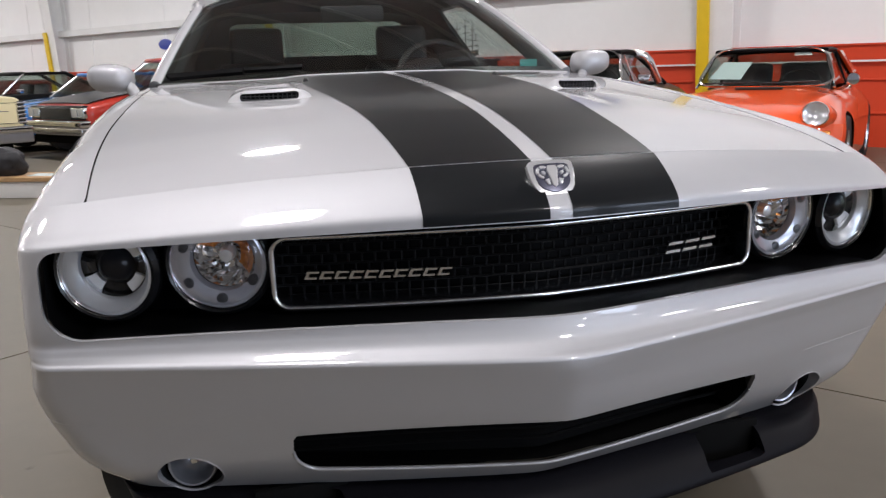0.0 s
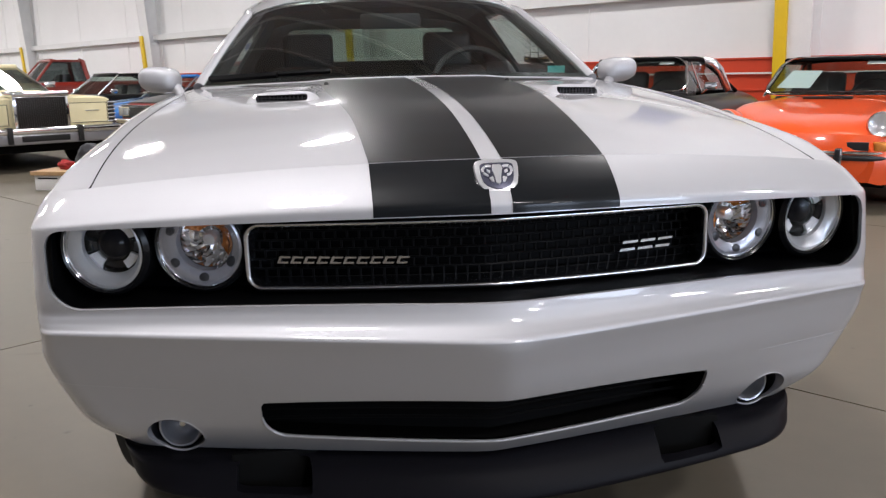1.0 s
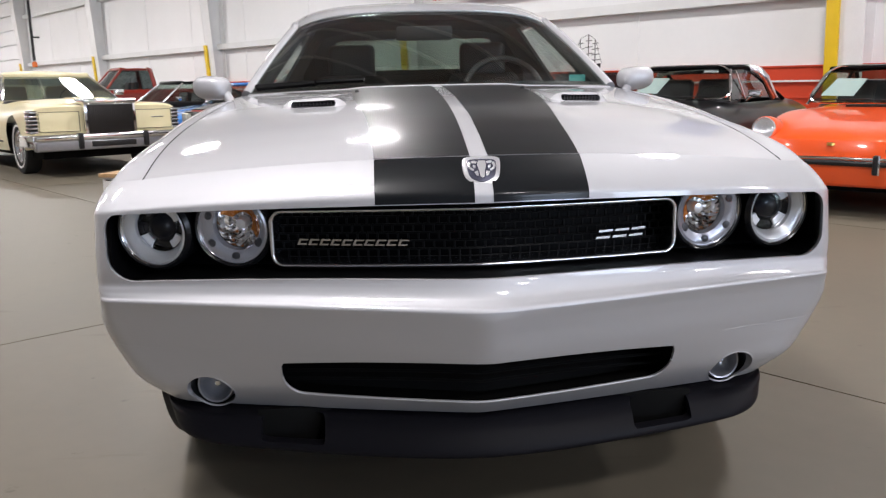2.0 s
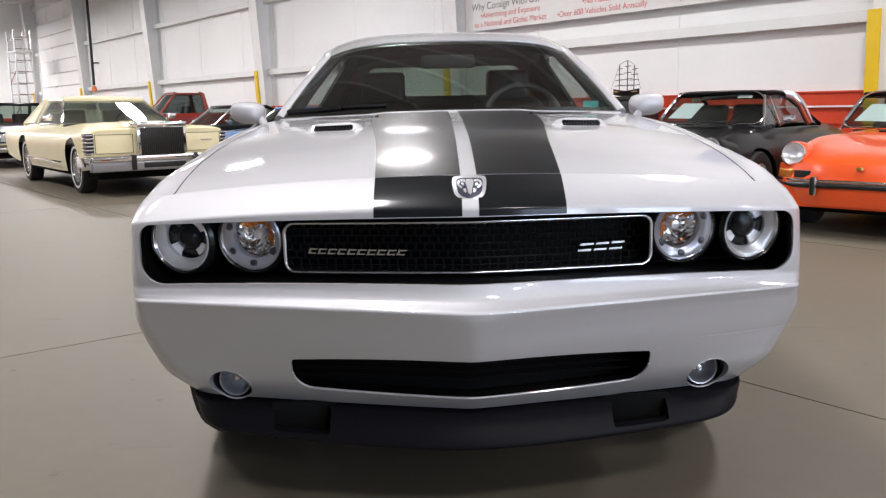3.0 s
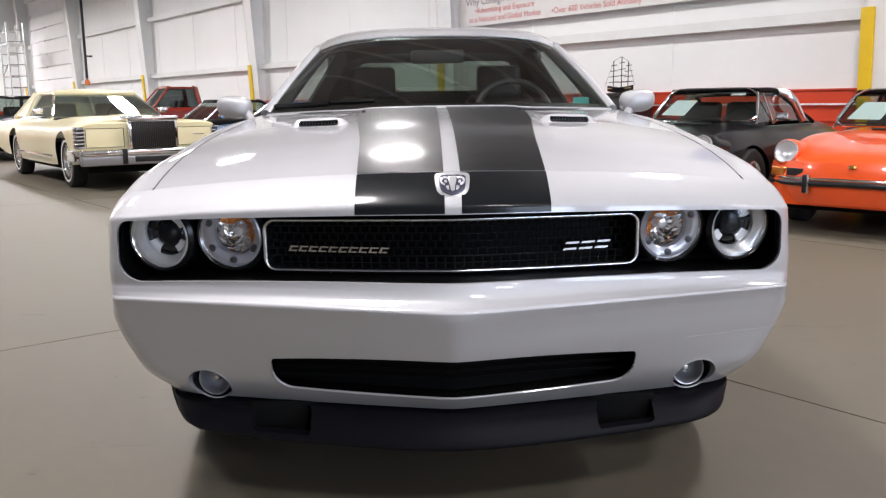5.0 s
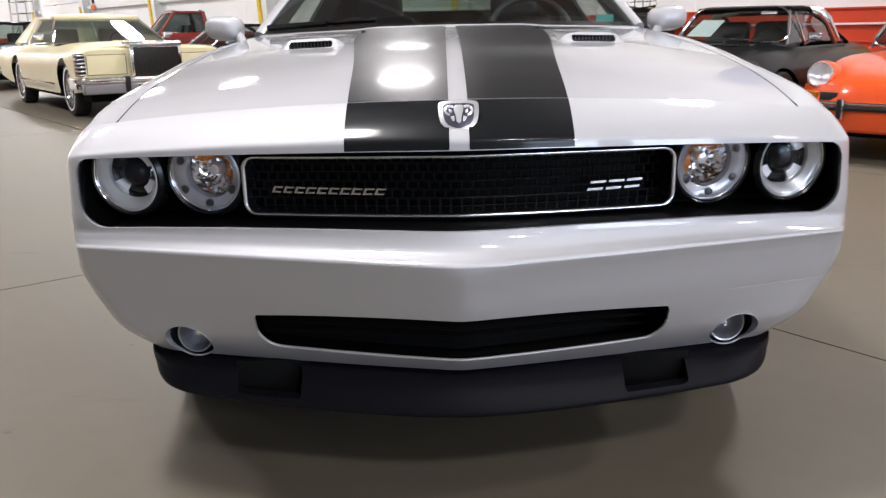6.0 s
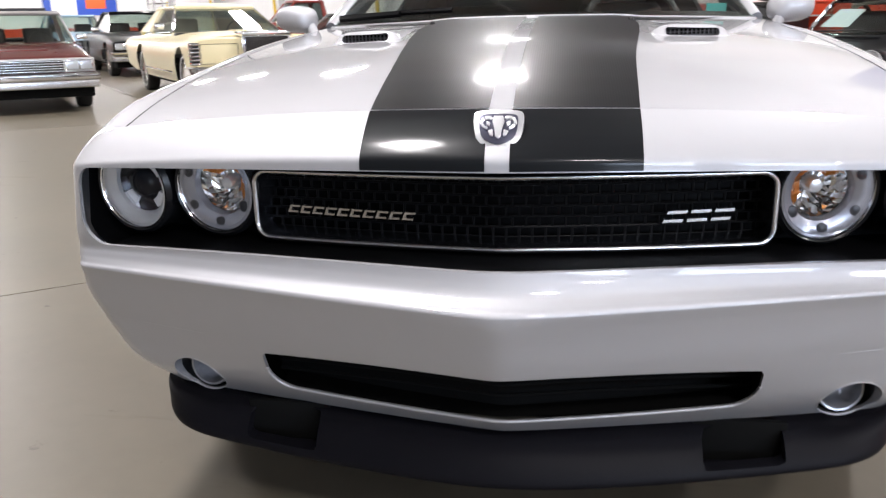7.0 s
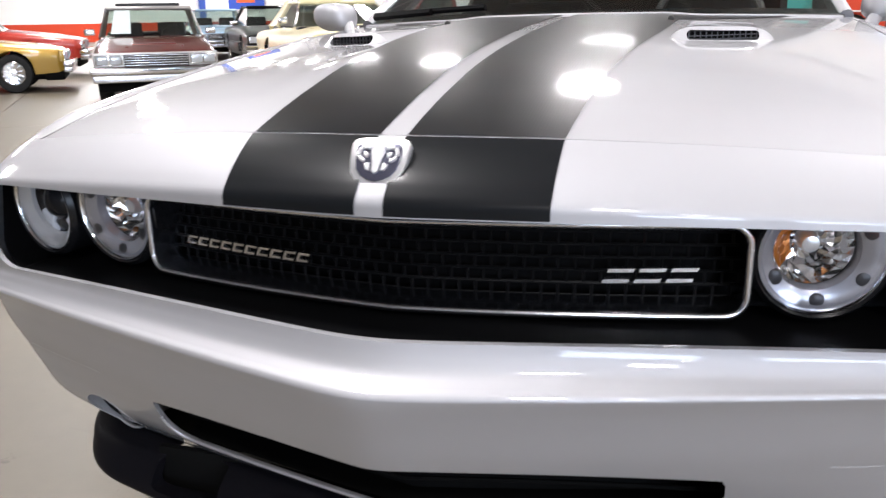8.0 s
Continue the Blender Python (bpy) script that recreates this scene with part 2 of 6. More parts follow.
def hermite(table, v):
    """Smooth interpolation of rows (v, a, b, ...) without overshoot."""
    n = len(table)
    if v <= table[0][0]:
        return list(table[0][1:])
    if v >= table[-1][0]:
        return list(table[-1][1:])
    i = max(k for k in range(n - 1) if table[k][0] <= v)
    h = table[i + 1][0] - table[i][0]
    t = (v - table[i][0]) / h
    out = []
    def slope(k, c):
        if k <= 0 or k >= n - 1:
            j = min(max(k, 0), n - 2) if k <= 0 else n - 2
            return (table[j + 1][c] - table[j][c]) / (table[j + 1][0] - table[j][0])
        d0 = (table[k][c] - table[k - 1][c]) / (table[k][0] - table[k - 1][0])
        d1 = (table[k + 1][c] - table[k][c]) / (table[k + 1][0] - table[k][0])
        return 0 if d0 * d1 <= 0 else 2 * d0 * d1 / (d0 + d1)
    for c in range(1, len(table[0])):
        m0, m1 = slope(i, c), slope(i + 1, c)
        p0, p1 = table[i][c], table[i + 1][c]
        out.append((2 * t**3 - 3 * t * t + 1) * p0 + (t**3 - 2 * t * t + t) * h * m0 + (3 * t * t - 2 * t**3) * p1 + (t**3 - t * t) * h * m1)
    return out


def surface(func, us, vs, hole=None, lip=0.0, lip_dir=(0, 1, 0), thick=0.0):
    """A sheet func(u, v) on a grid, cut cleanly where hole(x, y, z) is negative, with the cut edge turned inwards by lip
    and the outer edge hemmed by thick."""
    bm = bmesh.new()
    nu, nv = len(us), len(vs)
    P = np.array([[func(u, v) for v in vs] for u in us], float)
    keep = np.ones((nu, nv), bool)
    snapped = set()
    if hole:
        G = np.array([[hole(*P[i, j]) for j in range(nv)] for i in range(nu)])
        inside = G < 0
        used = np.zeros((nu, nv), bool)
        for i in range(nu - 1):
            for j in range(nv - 1):
                if not inside[i:i + 2, j:j + 2].all():
                    used[i:i + 2, j:j + 2] = True
        for i in range(nu):
            for j in range(nv):
                if inside[i, j] and used[i, j]:
                    u, v = us[i], vs[j]
                    hu = (us[min(i + 1, nu - 1)] - us[max(i - 1, 0)]) * 0.1
                    hv = (vs[min(j + 1, nv - 1)] - vs[max(j - 1, 0)]) * 0.1
                    for _ in range(4):
                        g = hole(*func(u, v))
                        gu = hole(*func(u + hu, v)) - g
                        gv = hole(*func(u, v + hv)) - g
                        q = gu * gu + gv * gv
                        if q < 1e-14:
                            break
                        u, v = u - g * gu / q * hu, v - g * gv / q * hv
                    P[i, j] = func(u, v)
                    snapped.add((i, j))
        keep = used
    vert = {}
    for i in range(nu):
        for j in range(nv):
            if keep[i, j]:
                vert[i, j] = bm.verts.new(P[i, j])
    for i in range(nu - 1):
        for j in range(nv - 1):
            c = [(i, j), (i + 1, j), (i + 1, j + 1), (i, j + 1)]
            if hole and all(k in snapped for k in c):
                continue
            if all(k in vert for k in c):
                bm.faces.new([vert[k] for k in c])
    bmesh.ops.dissolve_degenerate(bm, dist=1e-5, edges=bm.edges[:]) if hole else None
    loose = [v for v in bm.verts if not v.link_faces]
    for v in loose:
        bm.verts.remove(v)
    if lip and hole:
        edge = [e for e in bm.edges if e.is_boundary and all(abs(hole(*v.co)) < 0.002 for v in e.verts)]
        pull(bm, edge, Vector(lip_dir) * lip)
    if thick:
        edge = [e for e in bm.edges if e.is_boundary and not (hole and all(abs(hole(*v.co)) < 0.002 for v in e.verts))]
        pull(bm, edge, Vector((0, 0, -thick)))
    return bm


def pull(bm, edges, vec):
    r = bmesh.ops.extrude_edge_only(bm, edges=edges)
    for g in r["geom"]:
        if isinstance(g, bmesh.types.BMVert):
            g.co += vec

# ---- the hall; its own axes: X along the long wall, Y towards it ----
HALL = pose(-0.05, -1.85, 0, 0, 0, -51.4)
X0, X1, Y0, Y1 = -49.0, 22.0, -14.0, 11.2
COLUMNS = [-46.55, -38.15, -29.75, -21.35, -12.95, -4.55, 3.85, 12.25]


def fixed(name, bm, mat, label, category, smooth=False, kind="structure"):
    ob = mesh_object(name, bm, mat, smooth=smooth)
    ob.matrix_world = HALL
    return tagged(ob, label, category, "", kind)


floor = fixed("floor", box_bm(X0, X1, Y0, Y1, -0.20, -0.03), DARK, "sealed beige-grey concrete floor with saw-cut joints", "floor")
SX, SY = 6.1, 3.37
x_cuts = [X0] + [x for x in (-3.965 + SX * k for k in range(-9, 6)) if X0 + 0.1 < x < X1 - 0.1] + [X1]
y_cuts = [Y0] + [y for y in (2.80 + SY * k for k in range(-7, 4)) if Y0 + 0.1 < y < Y1 - 0.1] + [Y1]
slab_mesh = {}
for xa, xb in zip(x_cuts, x_cuts[1:]):
    for ya, yb in zip(y_cuts, y_cuts[1:]):
        key = (round(xb - xa, 3), round(yb - ya, 3))
        if key not in slab_mesh:
            ob = mesh_object("slab", box_bm(-key[0] / 2 + 0.0045, key[0] / 2 - 0.0045, -key[1] / 2 + 0.0045, key[1] / 2 - 0.0045, -0.15, 0.0), CONCRETE, floor, smooth=False)
            slab_mesh[key] = ob.data
        else:
            ob = new("slab", slab_mesh[key])
            ob.parent = floor
        ob.location = ((xa + xb) / 2, (ya + yb) / 2, 0)

fixed("wall_north", box_bm(X0, X1, Y1, Y1 + 0.25, -0.2, CEILING_Z), WHITE_WALL, "white insulated metal hall wall", "wall")
# south and east walls are unseen; their grey holds down fill on the coupe's front
fixed("wall_south", box_bm(X0, X1, Y0 - 0.25, Y0, -0.2, CEILING_Z), UNSEEN_WALL, "unseen hall wall, greyed to cut the fill light", "wall")
fixed("wall_west", box_bm(X0 - 0.25, X0, Y0 - 0.25, Y1 + 0.25, -0.2, CEILING_Z), WHITE_WALL, "white end wall of the hall", "wall")
# unseen east end wall with two open loading doors that let the daylight in
DOORS = [(-6.2, -0.8), (1.4, 6.8)]
DOOR_H = 4.6
bm = box_bm(X1, X1 + 0.25, Y0 - 0.25, Y1 + 0.25, DOOR_H, CEILING_Z)
for ya, yb in ((Y0 - 0.25, DOORS[0][0]), (DOORS[0][1], DOORS[1][0]), (DOORS[1][1], Y1 + 0.25)):
    box_bm(X1, X1 + 0.25, ya, yb, -0.2, DOOR_H, bm=bm)
fixed("wall_east", bm, UNSEEN_WALL, "unseen end wall with two open loading doors, greyed to cut the fill light", "wall")
fixed("apron", box_bm(X1 + 0.25, X1 + 30, Y0 - 10, Y1 + 10, -0.2, -0.02), CONCRETE, "grey concrete yard outside the loading doors", "ground")
for ya, yb in DOORS:
    sky = bpy.data.lights.new("daylight", "AREA")
    sky.shape, sky.size, sky.size_y = "RECTANGLE", yb - ya - 0.1, DOOR_H - 0.1
    sky.energy = 300
    sky.color = (0.64, 0.77, 1.0)
    ob = new("daylight", sky)
    ob.matrix_world = HALL @ pose(X1 + 0.12, (ya + yb) / 2, DOOR_H / 2, 0, 90, 0) @ pose(0, 0, 0, 0, 0, 90)

fixed("ceiling", box_bm(X0, X1, Y0, Y1, CEILING_Z, CEILING_Z + 0.2), CEIL, "grey insulated hall roof", "ceiling")

# red wainscot with a rail and panel joints
wains = fixed("wainscot", box_bm(-21.5, X1, Y1 - 0.05, Y1, 0.0, 1.24), RED_PANEL, "red painted wainscot along the wall", "wainscot")
for z in (0.40, 0.80, 1.215):
    part("wainscot_rib", box_bm(-21.5, X1, Y1 - 0.075, Y1 - 0.052, z, z + 0.025, 0.004), RED_PANEL, wains)
part("wall_rail", box_bm(-21.5, X1, Y1 - 0.11, Y1 - 0.08, 1.02, 1.045, 0.006), GREY_TRIM, wains, "thin white rail")
fixed("wainscot_end", box_bm(X0, X0 + 0.05, Y0, Y1, 0.0, 0.95), RED_PANEL, "red painted wainscot on the end wall", "wainscot")

# girts, wall joints, columns
for z, h in ((2.10, 0.15), (4.05, 0.15), (6.3, 0.16)):
    bm = box_bm(X0, X1, Y1 - 0.16, Y1, z, z + 0.02, 0.004)
    box_bm(X0, X1, Y1 - 0.16, Y1 - 0.145, z, z + h, 0.004, bm)
    fixed("wall_girt", bm, GREY_TRIM, "white painted steel wall girt", "girt")
for k in range(24):
    x = X0 + 1.5 + 3.05 * k
    fixed("wall_joint", box_bm(x - 0.02, x + 0.02, Y1 - 0.012, Y1, 1.24, CEILING_Z, 0.003), WHITE_WALL, "lapped joint of the white wall liner", "trim")
for x in COLUMNS:
    col = thing("column", "white steel column with a yellow painted guard", "column", HALL @ pose(x, Y1 - 0.22, 0), "columns along the wall", "structure")
    # tapered: narrow at the floor, deep at the roof
    part("web", prism([(0.22, 0.0), (0.0, 0.0), (-0.40, CEILING_Z - 0.56), (0.22, CEILING_Z - 0.56)], 0.02, "x"), GREY_TRIM, col, smooth=False)
    flange = prism([(0.0, 0.0), (-0.022, 0.0), (-0.422, CEILING_Z - 0.56), (-0.40, CEILING_Z - 0.56)], 0.40, "x")
    part("flange", put(flange, Matrix.Translation((-0.20, 0, 0))), GREY_TRIM, col, smooth=False)
    part("back_flange", box_bm(-0.20, 0.20, 0.20, 0.218, 0, CEILING_Z - 0.56, 0.004), GREY_TRIM, col)
    part("guard", put(prism([(-0.026, 0.0), (-0.075, 0.0), (-0.208, 2.22), (-0.160, 2.22)], 0.16, "x", 0.006), Matrix.Translation((-0.25, 0, 0))), YELLOW, col, "yellow painted guard")
    part("conduit", tube([(-0.24, -0.14, 2.3), (-0.24, -0.41, CEILING_Z - 0.6)], 0.02, 8), GREY_TRIM, col)

# sectional door far along the wall
door = thing("sectional_door", "white sectional overhead door in the far wall", "door", HALL @ pose(-41.0, Y1, 0), "", "structure")
for k in range(8):
    part("panel", box_bm(-2.3, 2.3, -0.08, -0.03, 0.05 + 0.6 * k, 0.63 + 0.6 * k, 0.01), WHITE_WALL, door)
for s in (-1, 1):
    part("track", box_bm(s * 2.42 - 0.03, s * 2.42 + 0.03, -0.14, -0.02, 0, 5.2, 0.005), BLACK_PLASTIC, door)

# closed sectional door in the far bay, one panel above another between two tracks
door = thing("sectional_door", "closed white sectional overhead door with level joints", "door", HALL @ pose(-42.2, Y1 - 0.2, 0), "", "structure")
panel = prism([(0.0, 0.0), (0.04, 0.0), (0.04, 0.585), (0.0, 0.585), (-0.012, 0.56), (-0.012, 0.025)], 6.6, "x")
for k in range(9):
    part("door_panel", put(panel.copy(), Matrix.Translation((-3.3, 0, 0.61 * k))), WHITE_WALL, door, smooth=False)
for x in (-3.36, 3.36):
    part("door_track", box_bm(x - 0.04, x + 0.04, -0.05, 0.05, 0.0, 5.6, 0.008), GREY_TRIM, door)

# black pole beside a column, with an orange lamp at its foot
pole = thing("cable_pole", "thin black cable pole with a small orange lamp", "pole", HALL @ pose(-36.7, Y1 - 0.3, 0), "", "structure")
part("shaft", tube([(0, 0, 2.3), (0, 0, CEILING_Z - 0.1)], 0.055, 10), BLACK_PLASTIC, pole)
part("bracket", box_bm(-0.03, 0.03, 0.0, 0.28, 3.2, 3.26, 0.004), BLACK_PLASTIC, pole)
part("warning_lamp", lathe([(0.10, -0.01), (0.11, 0.05), (0.08, 0.20), (0.0, 0.24)], 20), material("orange_lamp_glass", (0.8, 0.2, 0.05), 0.25, coat=0.6), pole, "small orange lamp").matrix_basis = pose(0, 0, 2.05, -90)

# steel scaffold tower in the far bay
tower = thing("scaffold_tower", "grey steel scaffold tower in the far bay", "scaffold", HALL @ pose(-43.3, Y1 - 1.6, 0))
for sx_ in (-0.7, 0.7):
    for sy_ in (-0.35, 0.35):
        part("post", tube([(sx_, sy_, 0), (sx_, sy_, 5.0)], 0.04, 8), SATIN, tower)
    for k in range(9):
        part("rung", tube([(sx_, -0.35, 0.5 + 0.52 * k), (sx_, 0.35, 0.5 + 0.52 * k)], 0.025, 6), SATIN, tower)
for z in (0.9, 2.6, 4.3):
    part("brace", tube([(-0.7, -0.35, z), (0.7, -0.35, z + 0.6)], 0.025, 6), SATIN, tower)
part("platform", box_bm(-0.75, 0.75, -0.38, 0.38, 4.0, 4.06, 0.005), GREY_TRIM, tower)

# banner with its lines of writing
banner = thing("banner", "white wall banner with red and grey lines of writing", "banner", HALL @ pose(-12.68, Y1 - 0.17, 2.58))
part("sheet", box_bm(0, 6.22, 0, 0.006, 0, 1.25), WHITE_CARD, banner, smooth=False)
part("blue_panel", box_bm(6.224, 7.0, 0, 0.006, 0, 1.25), material("banner_blue", (0.03, 0.04, 0.22), 0.5), banner, "dark blue end panel", smooth=False)
INK_GREY = material("grey_ink", (0.10, 0.10, 0.11), 0.6, var=0.0)
INK_RED = material("red_ink", (0.55, 0.05, 0.05), 0.6, var=0.0)


def writing(text, x, z, width, mat, parent):
    """One line of writing of the given width, flat on its sheet."""
    cu = bpy.data.curves.new("writing", "FONT")
    cu.body, cu.size = text, 1.0
    tmp = bpy.data.objects.new("tmp", cu)
    scene.collection.objects.link(tmp)
    bpy.context.view_layer.update()
    me = bpy.data.meshes.new_from_object(tmp.evaluated_get(bpy.context.evaluated_depsgraph_get()))
    bpy.data.objects.remove(tmp)
    k = width / max(v.co.x for v in me.vertices)
    me.transform(Matrix.Scale(k, 4))
    me.materials.clear()
    me.materials.append(mat)
    ob = new("writing", me)
    ob.parent = parent
    ob.matrix_basis = pose(x, -0.003, z, 90)
    return ob


writing("Why Consign With Us?", 0.13, 0.39, 1.85, INK_GREY, banner)
writing("\u2022Advertising and Exposure", 0.39, 0.235, 1.60, INK_RED, banner)
writing("to a National and Global Market", 0.22, 0.07, 1.93, INK_RED, banner)
writing("\u2022No Hassles", 2.99, 0.235, 0.70, INK_RED, banner)
writing("\u2022Over 600 Vehicles Sold Annually", 2.41, 0.065, 1.94, INK_RED, banner)
writing("and Transport", 4.95, 0.08, 0.81, INK_RED, banner)

sign = thing("wall_sign", "small oval blue sign on the white wall", "sign", HALL @ pose(-17.0, Y1 - 0.03, 1.77))
part("disc", put(lathe([(0.14, -0.01), (0.14, 0.012), (0.125, 0.016), (0.0, 0.016)], 28), Matrix.Diagonal((1.75, 1, 0.82, 1))), material("sign_blue", (0.03, 0.06, 0.35), 0.4), sign)
poster = thing("wall_poster", "blue wall poster with an orange patch on the end wall", "poster", HALL @ pose(X0 + 0.06, 7.6, 1.6))
part("sheet", box_bm(0, 0.02, -1.0, 1.0, 0, 2.2, 0.004), material("poster_blue", (0.03, 0.08, 0.42), 0.5), poster, smooth=False)
part("patch", box_bm(0.021, 0.026, -0.55, 0.45, 0.35, 1.5), material("poster_orange", (0.75, 0.12, 0.03), 0.5), poster, "orange patch", smooth=False)
fixed("end_post", box_bm(X0 + 0.01, X0 + 0.2, 5.0, 5.35, 0, CEILING_Z, 0.01), material("blue_post_paint", (0.04, 0.09, 0.4), 0.45), "blue painted post on the end wall", "post")

# high-bay lamps in rows, and the two added near the west end wall
LAMP_GLOW = bpy.data.materials.new("lamp_glow")
LAMP_GLOW.use_nodes = True
nt = LAMP_GLOW.node_tree
nt.nodes.remove(nt.nodes["Principled BSDF"])
em = nt.nodes.new("ShaderNodeEmission")
em.inputs[0].default_value = (1.0, 0.965, 0.975, 1)
em.inputs[1].default_value = LAMP_GLOW_STRENGTH
nt.links.new(em.outputs[0], nt.nodes["Material Output"].inputs["Surface"])


def high_bay():
    lamp = thing("high_bay_lamp", "round white high-bay lamp hanging from the roof", "lamp", group="high-bay lamps")
    bm = lathe([(0.02, 0.75), (0.10, 0.70), (0.12, 0.45), (0.14, 0.30), (0.49, 0.02), (0.495, 0.0), (0.47, 0.005), (0.10, 0.3)], 28)
    bm.transform(pose(0, 0, 0, -90))
    part("shade", bm, GREY_TRIM, lamp)
    bm = lathe([(0.46, 0.012), (0.2, 0.0), (0, -0.004)], 28)
    bm.transform(pose(0, 0, 0, -90))
    part("diffuser", bm, LAMP_GLOW, lamp, smooth=False)
    part("drop_rod", tube([(0, 0, 0.74), (0, 0, CEILING_Z - LAMP_Z - 0.01)], 0.012, 6), GREY_TRIM, lamp)
    return lamp


first = high_bay()
first.matrix_world = HALL @ pose(*LAMPS[0], LAMP_Z)
for x, y in LAMPS[1:]:
    copy_thing(first, HALL @ pose(x, y, LAMP_Z))

# roof trusses
for x in COLUMNS:
    bm = box_bm(x - 0.12, x + 0.12, Y0, Y1, CEILING_Z - 0.55, CEILING_Z - 0.02, 0.01)
    fixed("roof_beam", bm, GREY_TRIM, "white steel roof beam", "beam")
for k in range(16):
    y = Y0 + 0.9 + 1.56 * k
    bm = box_bm(X0, X1, y - 0.035, y + 0.035, CEILING_Z - 0.26, CEILING_Z - 0.235, 0.004)
    box_bm(X0, X1, y - 0.008, y + 0.008, CEILING_Z - 0.234, CEILING_Z - 0.02, bm=bm)
    fixed("roof_purlin", bm, GREY_TRIM, "white steel roof purlin", "purlin")

# ---- the silver coupe: nose at y = -0.1, facing -y ----
# v, z at the centre line, y at the centre line, sweep, sweep squared, droop, half width, corner radius
NOSE = [
    (0.0, 0.884, 0.059, 0.1, 0.185, 0.086, 0.854, 0.095),
    (0.06, 0.87, 0.033, 0.1, 0.185, 0.083, 0.862, 0.09),
    (0.14, 0.834, -0.016, 0.1, 0.185, 0.074, 0.869, 0.085),
    (0.2, 0.812, -0.033, 0.1, 0.185, 0.06, 0.868, 0.08),
    (0.24, 0.799, -0.034, 0.1, 0.185, 0.05, 0.868, 0.075),
    (0.36, 0.73, -0.045, 0.15, 0.14, 0.05, 0.868, 0.062),
    (0.5, 0.648, -0.062, 0.24, 0.062, 0.04, 0.868, 0.056),
    (0.53, 0.627, -0.069, 0.25, 0.060, 0.035, 0.868, 0.054),
    (0.555, 0.611, -0.078, 0.25, 0.065, 0.03, 0.868, 0.054),
    (0.575, 0.6005, -0.094, 0.25, 0.080, 0.027, 0.869, 0.054),
    (0.588, 0.595, -0.105, 0.25, 0.088, 0.025, 0.870, 0.053),
    (0.6, 0.588, -0.1095, 0.25, 0.090, 0.022, 0.871, 0.053),
    (0.62, 0.577, -0.1085, 0.25, 0.091, 0.02, 0.872, 0.053),
    (0.7, 0.532, -0.094, 0.25, 0.090, 0.02, 0.872, 0.058),
    (0.8, 0.473, -0.073, 0.25, 0.088, 0.015, 0.869, 0.078),
    (0.88, 0.417, -0.041, 0.24, 0.072, 0.005, 0.854, 0.096),
    (0.94, 0.360, 0.008, 0.21, 0.055, 0.0, 0.834, 0.12),
    (1.0, 0.298, 0.078, 0.19, 0.05, 0.0, 0.79, 0.14),
]
SPOIL = [
    (0.0, 0.300, 0.092, 0.19, 0.05, 0.02, 0.775, 0.16),
    (0.2, 0.293, 0.074, 0.19, 0.05, 0.02, 0.772, 0.16),
    (0.3, 0.285, 0.036, 0.19, 0.05, 0.0, 0.768, 0.16),
    (0.6, 0.258, 0.006, 0.19, 0.05, -0.02, 0.752, 0.16),
    (0.85, 0.222, -0.010, 0.19, 0.05, -0.04, 0.735, 0.15),
    (0.93, 0.213, -0.002, 0.19, 0.05, -0.04, 0.728, 0.15),
    (1.0, 0.212, 0.110, 0.19, 0.05, -0.04, 0.640, 0.12),
]


def smooth01(t):
    t = min(max(t, 0.0), 1.0)
    return t * t * (3 - 2 * t)


def soft_v(z):
    """How far the keel of the nose is rounded: soft above the bumper edge, crisper on its face."""
    return 0.022 + 0.05 * smooth01((z - 0.56) / 0.05)


def plan_point(row, u, y_end=0.56, keel=None):
    """A point of a level: |u| 0..1 along the front, 1..2 round the corner, 2..3 back along the side."""
    z0, y0, a, b, c, w, r = row
    s = -1 if u < 0 else 1
    u = abs(u)
    x1 = w - r
    e = keel or soft_v(z0)
    f = lambda x: y0 + a * (math.sqrt(x * x + e * e) - e) + b * x * x
    m = a * x1 / math.sqrt(x1 * x1 + e * e) + 2 * b * x1
    cy = f(x1) + m * r
    if u <= 1:
        x, y = x1 * u, f(x1 * u)
    elif u <= 2:
        t = u - 1
        p0, p1, p2 = (x1, f(x1)), (w, cy), (w, cy + r * 1.1)
        x = (1 - t) ** 2 * p0[0] + 2 * t * (1 - t) * p1[0] + t * t * p2[0]
        y = (1 - t) ** 2 * p0[1] + 2 * t * (1 - t) * p1[1] + t * t * p2[1]
    else:
        t = u - 2
        ys = cy + r * 1.1
        x, y = w + 0.012 * t, ys + (y_end - ys) * t
    return s * x, y, z0 - c * x * x


def side_rise(v, y):
    return max(0.0, 1 - v / 0.6) * 0.092 * smooth01((y - 0.2) / 1.3)


def nose(u, v):
    row = hermite(NOSE, v)
    if 0.5 < v < 0.7:      # the bumper ledge dies away round the corner
        row[1] += (-0.062 - 0.185 * (v - 0.5) - row[1]) * smooth01((abs(u) - 1.05) / 0.8)
    x, y, z = plan_point(row, u)
    return x, y, z + (side_rise(v, y) if abs(u) > 1 else side_rise(v, y) * smooth01((abs(x) - 0.70) / 0.1))


def box_sdf(x, z, hw, hh, r):
    dx, dz = abs(x) - hw + r, abs(z) - hh + r
    return min(max(dx, dz), 0) + math.hypot(max(dx, 0), max(dz, 0)) - r


def band_sdf(x, z):
    zc = 0.7215 - 0.045 * x * x
    return box_sdf(x, z - zc, 0.824, 0.0755, 0.035 if z > zc else 0.065)


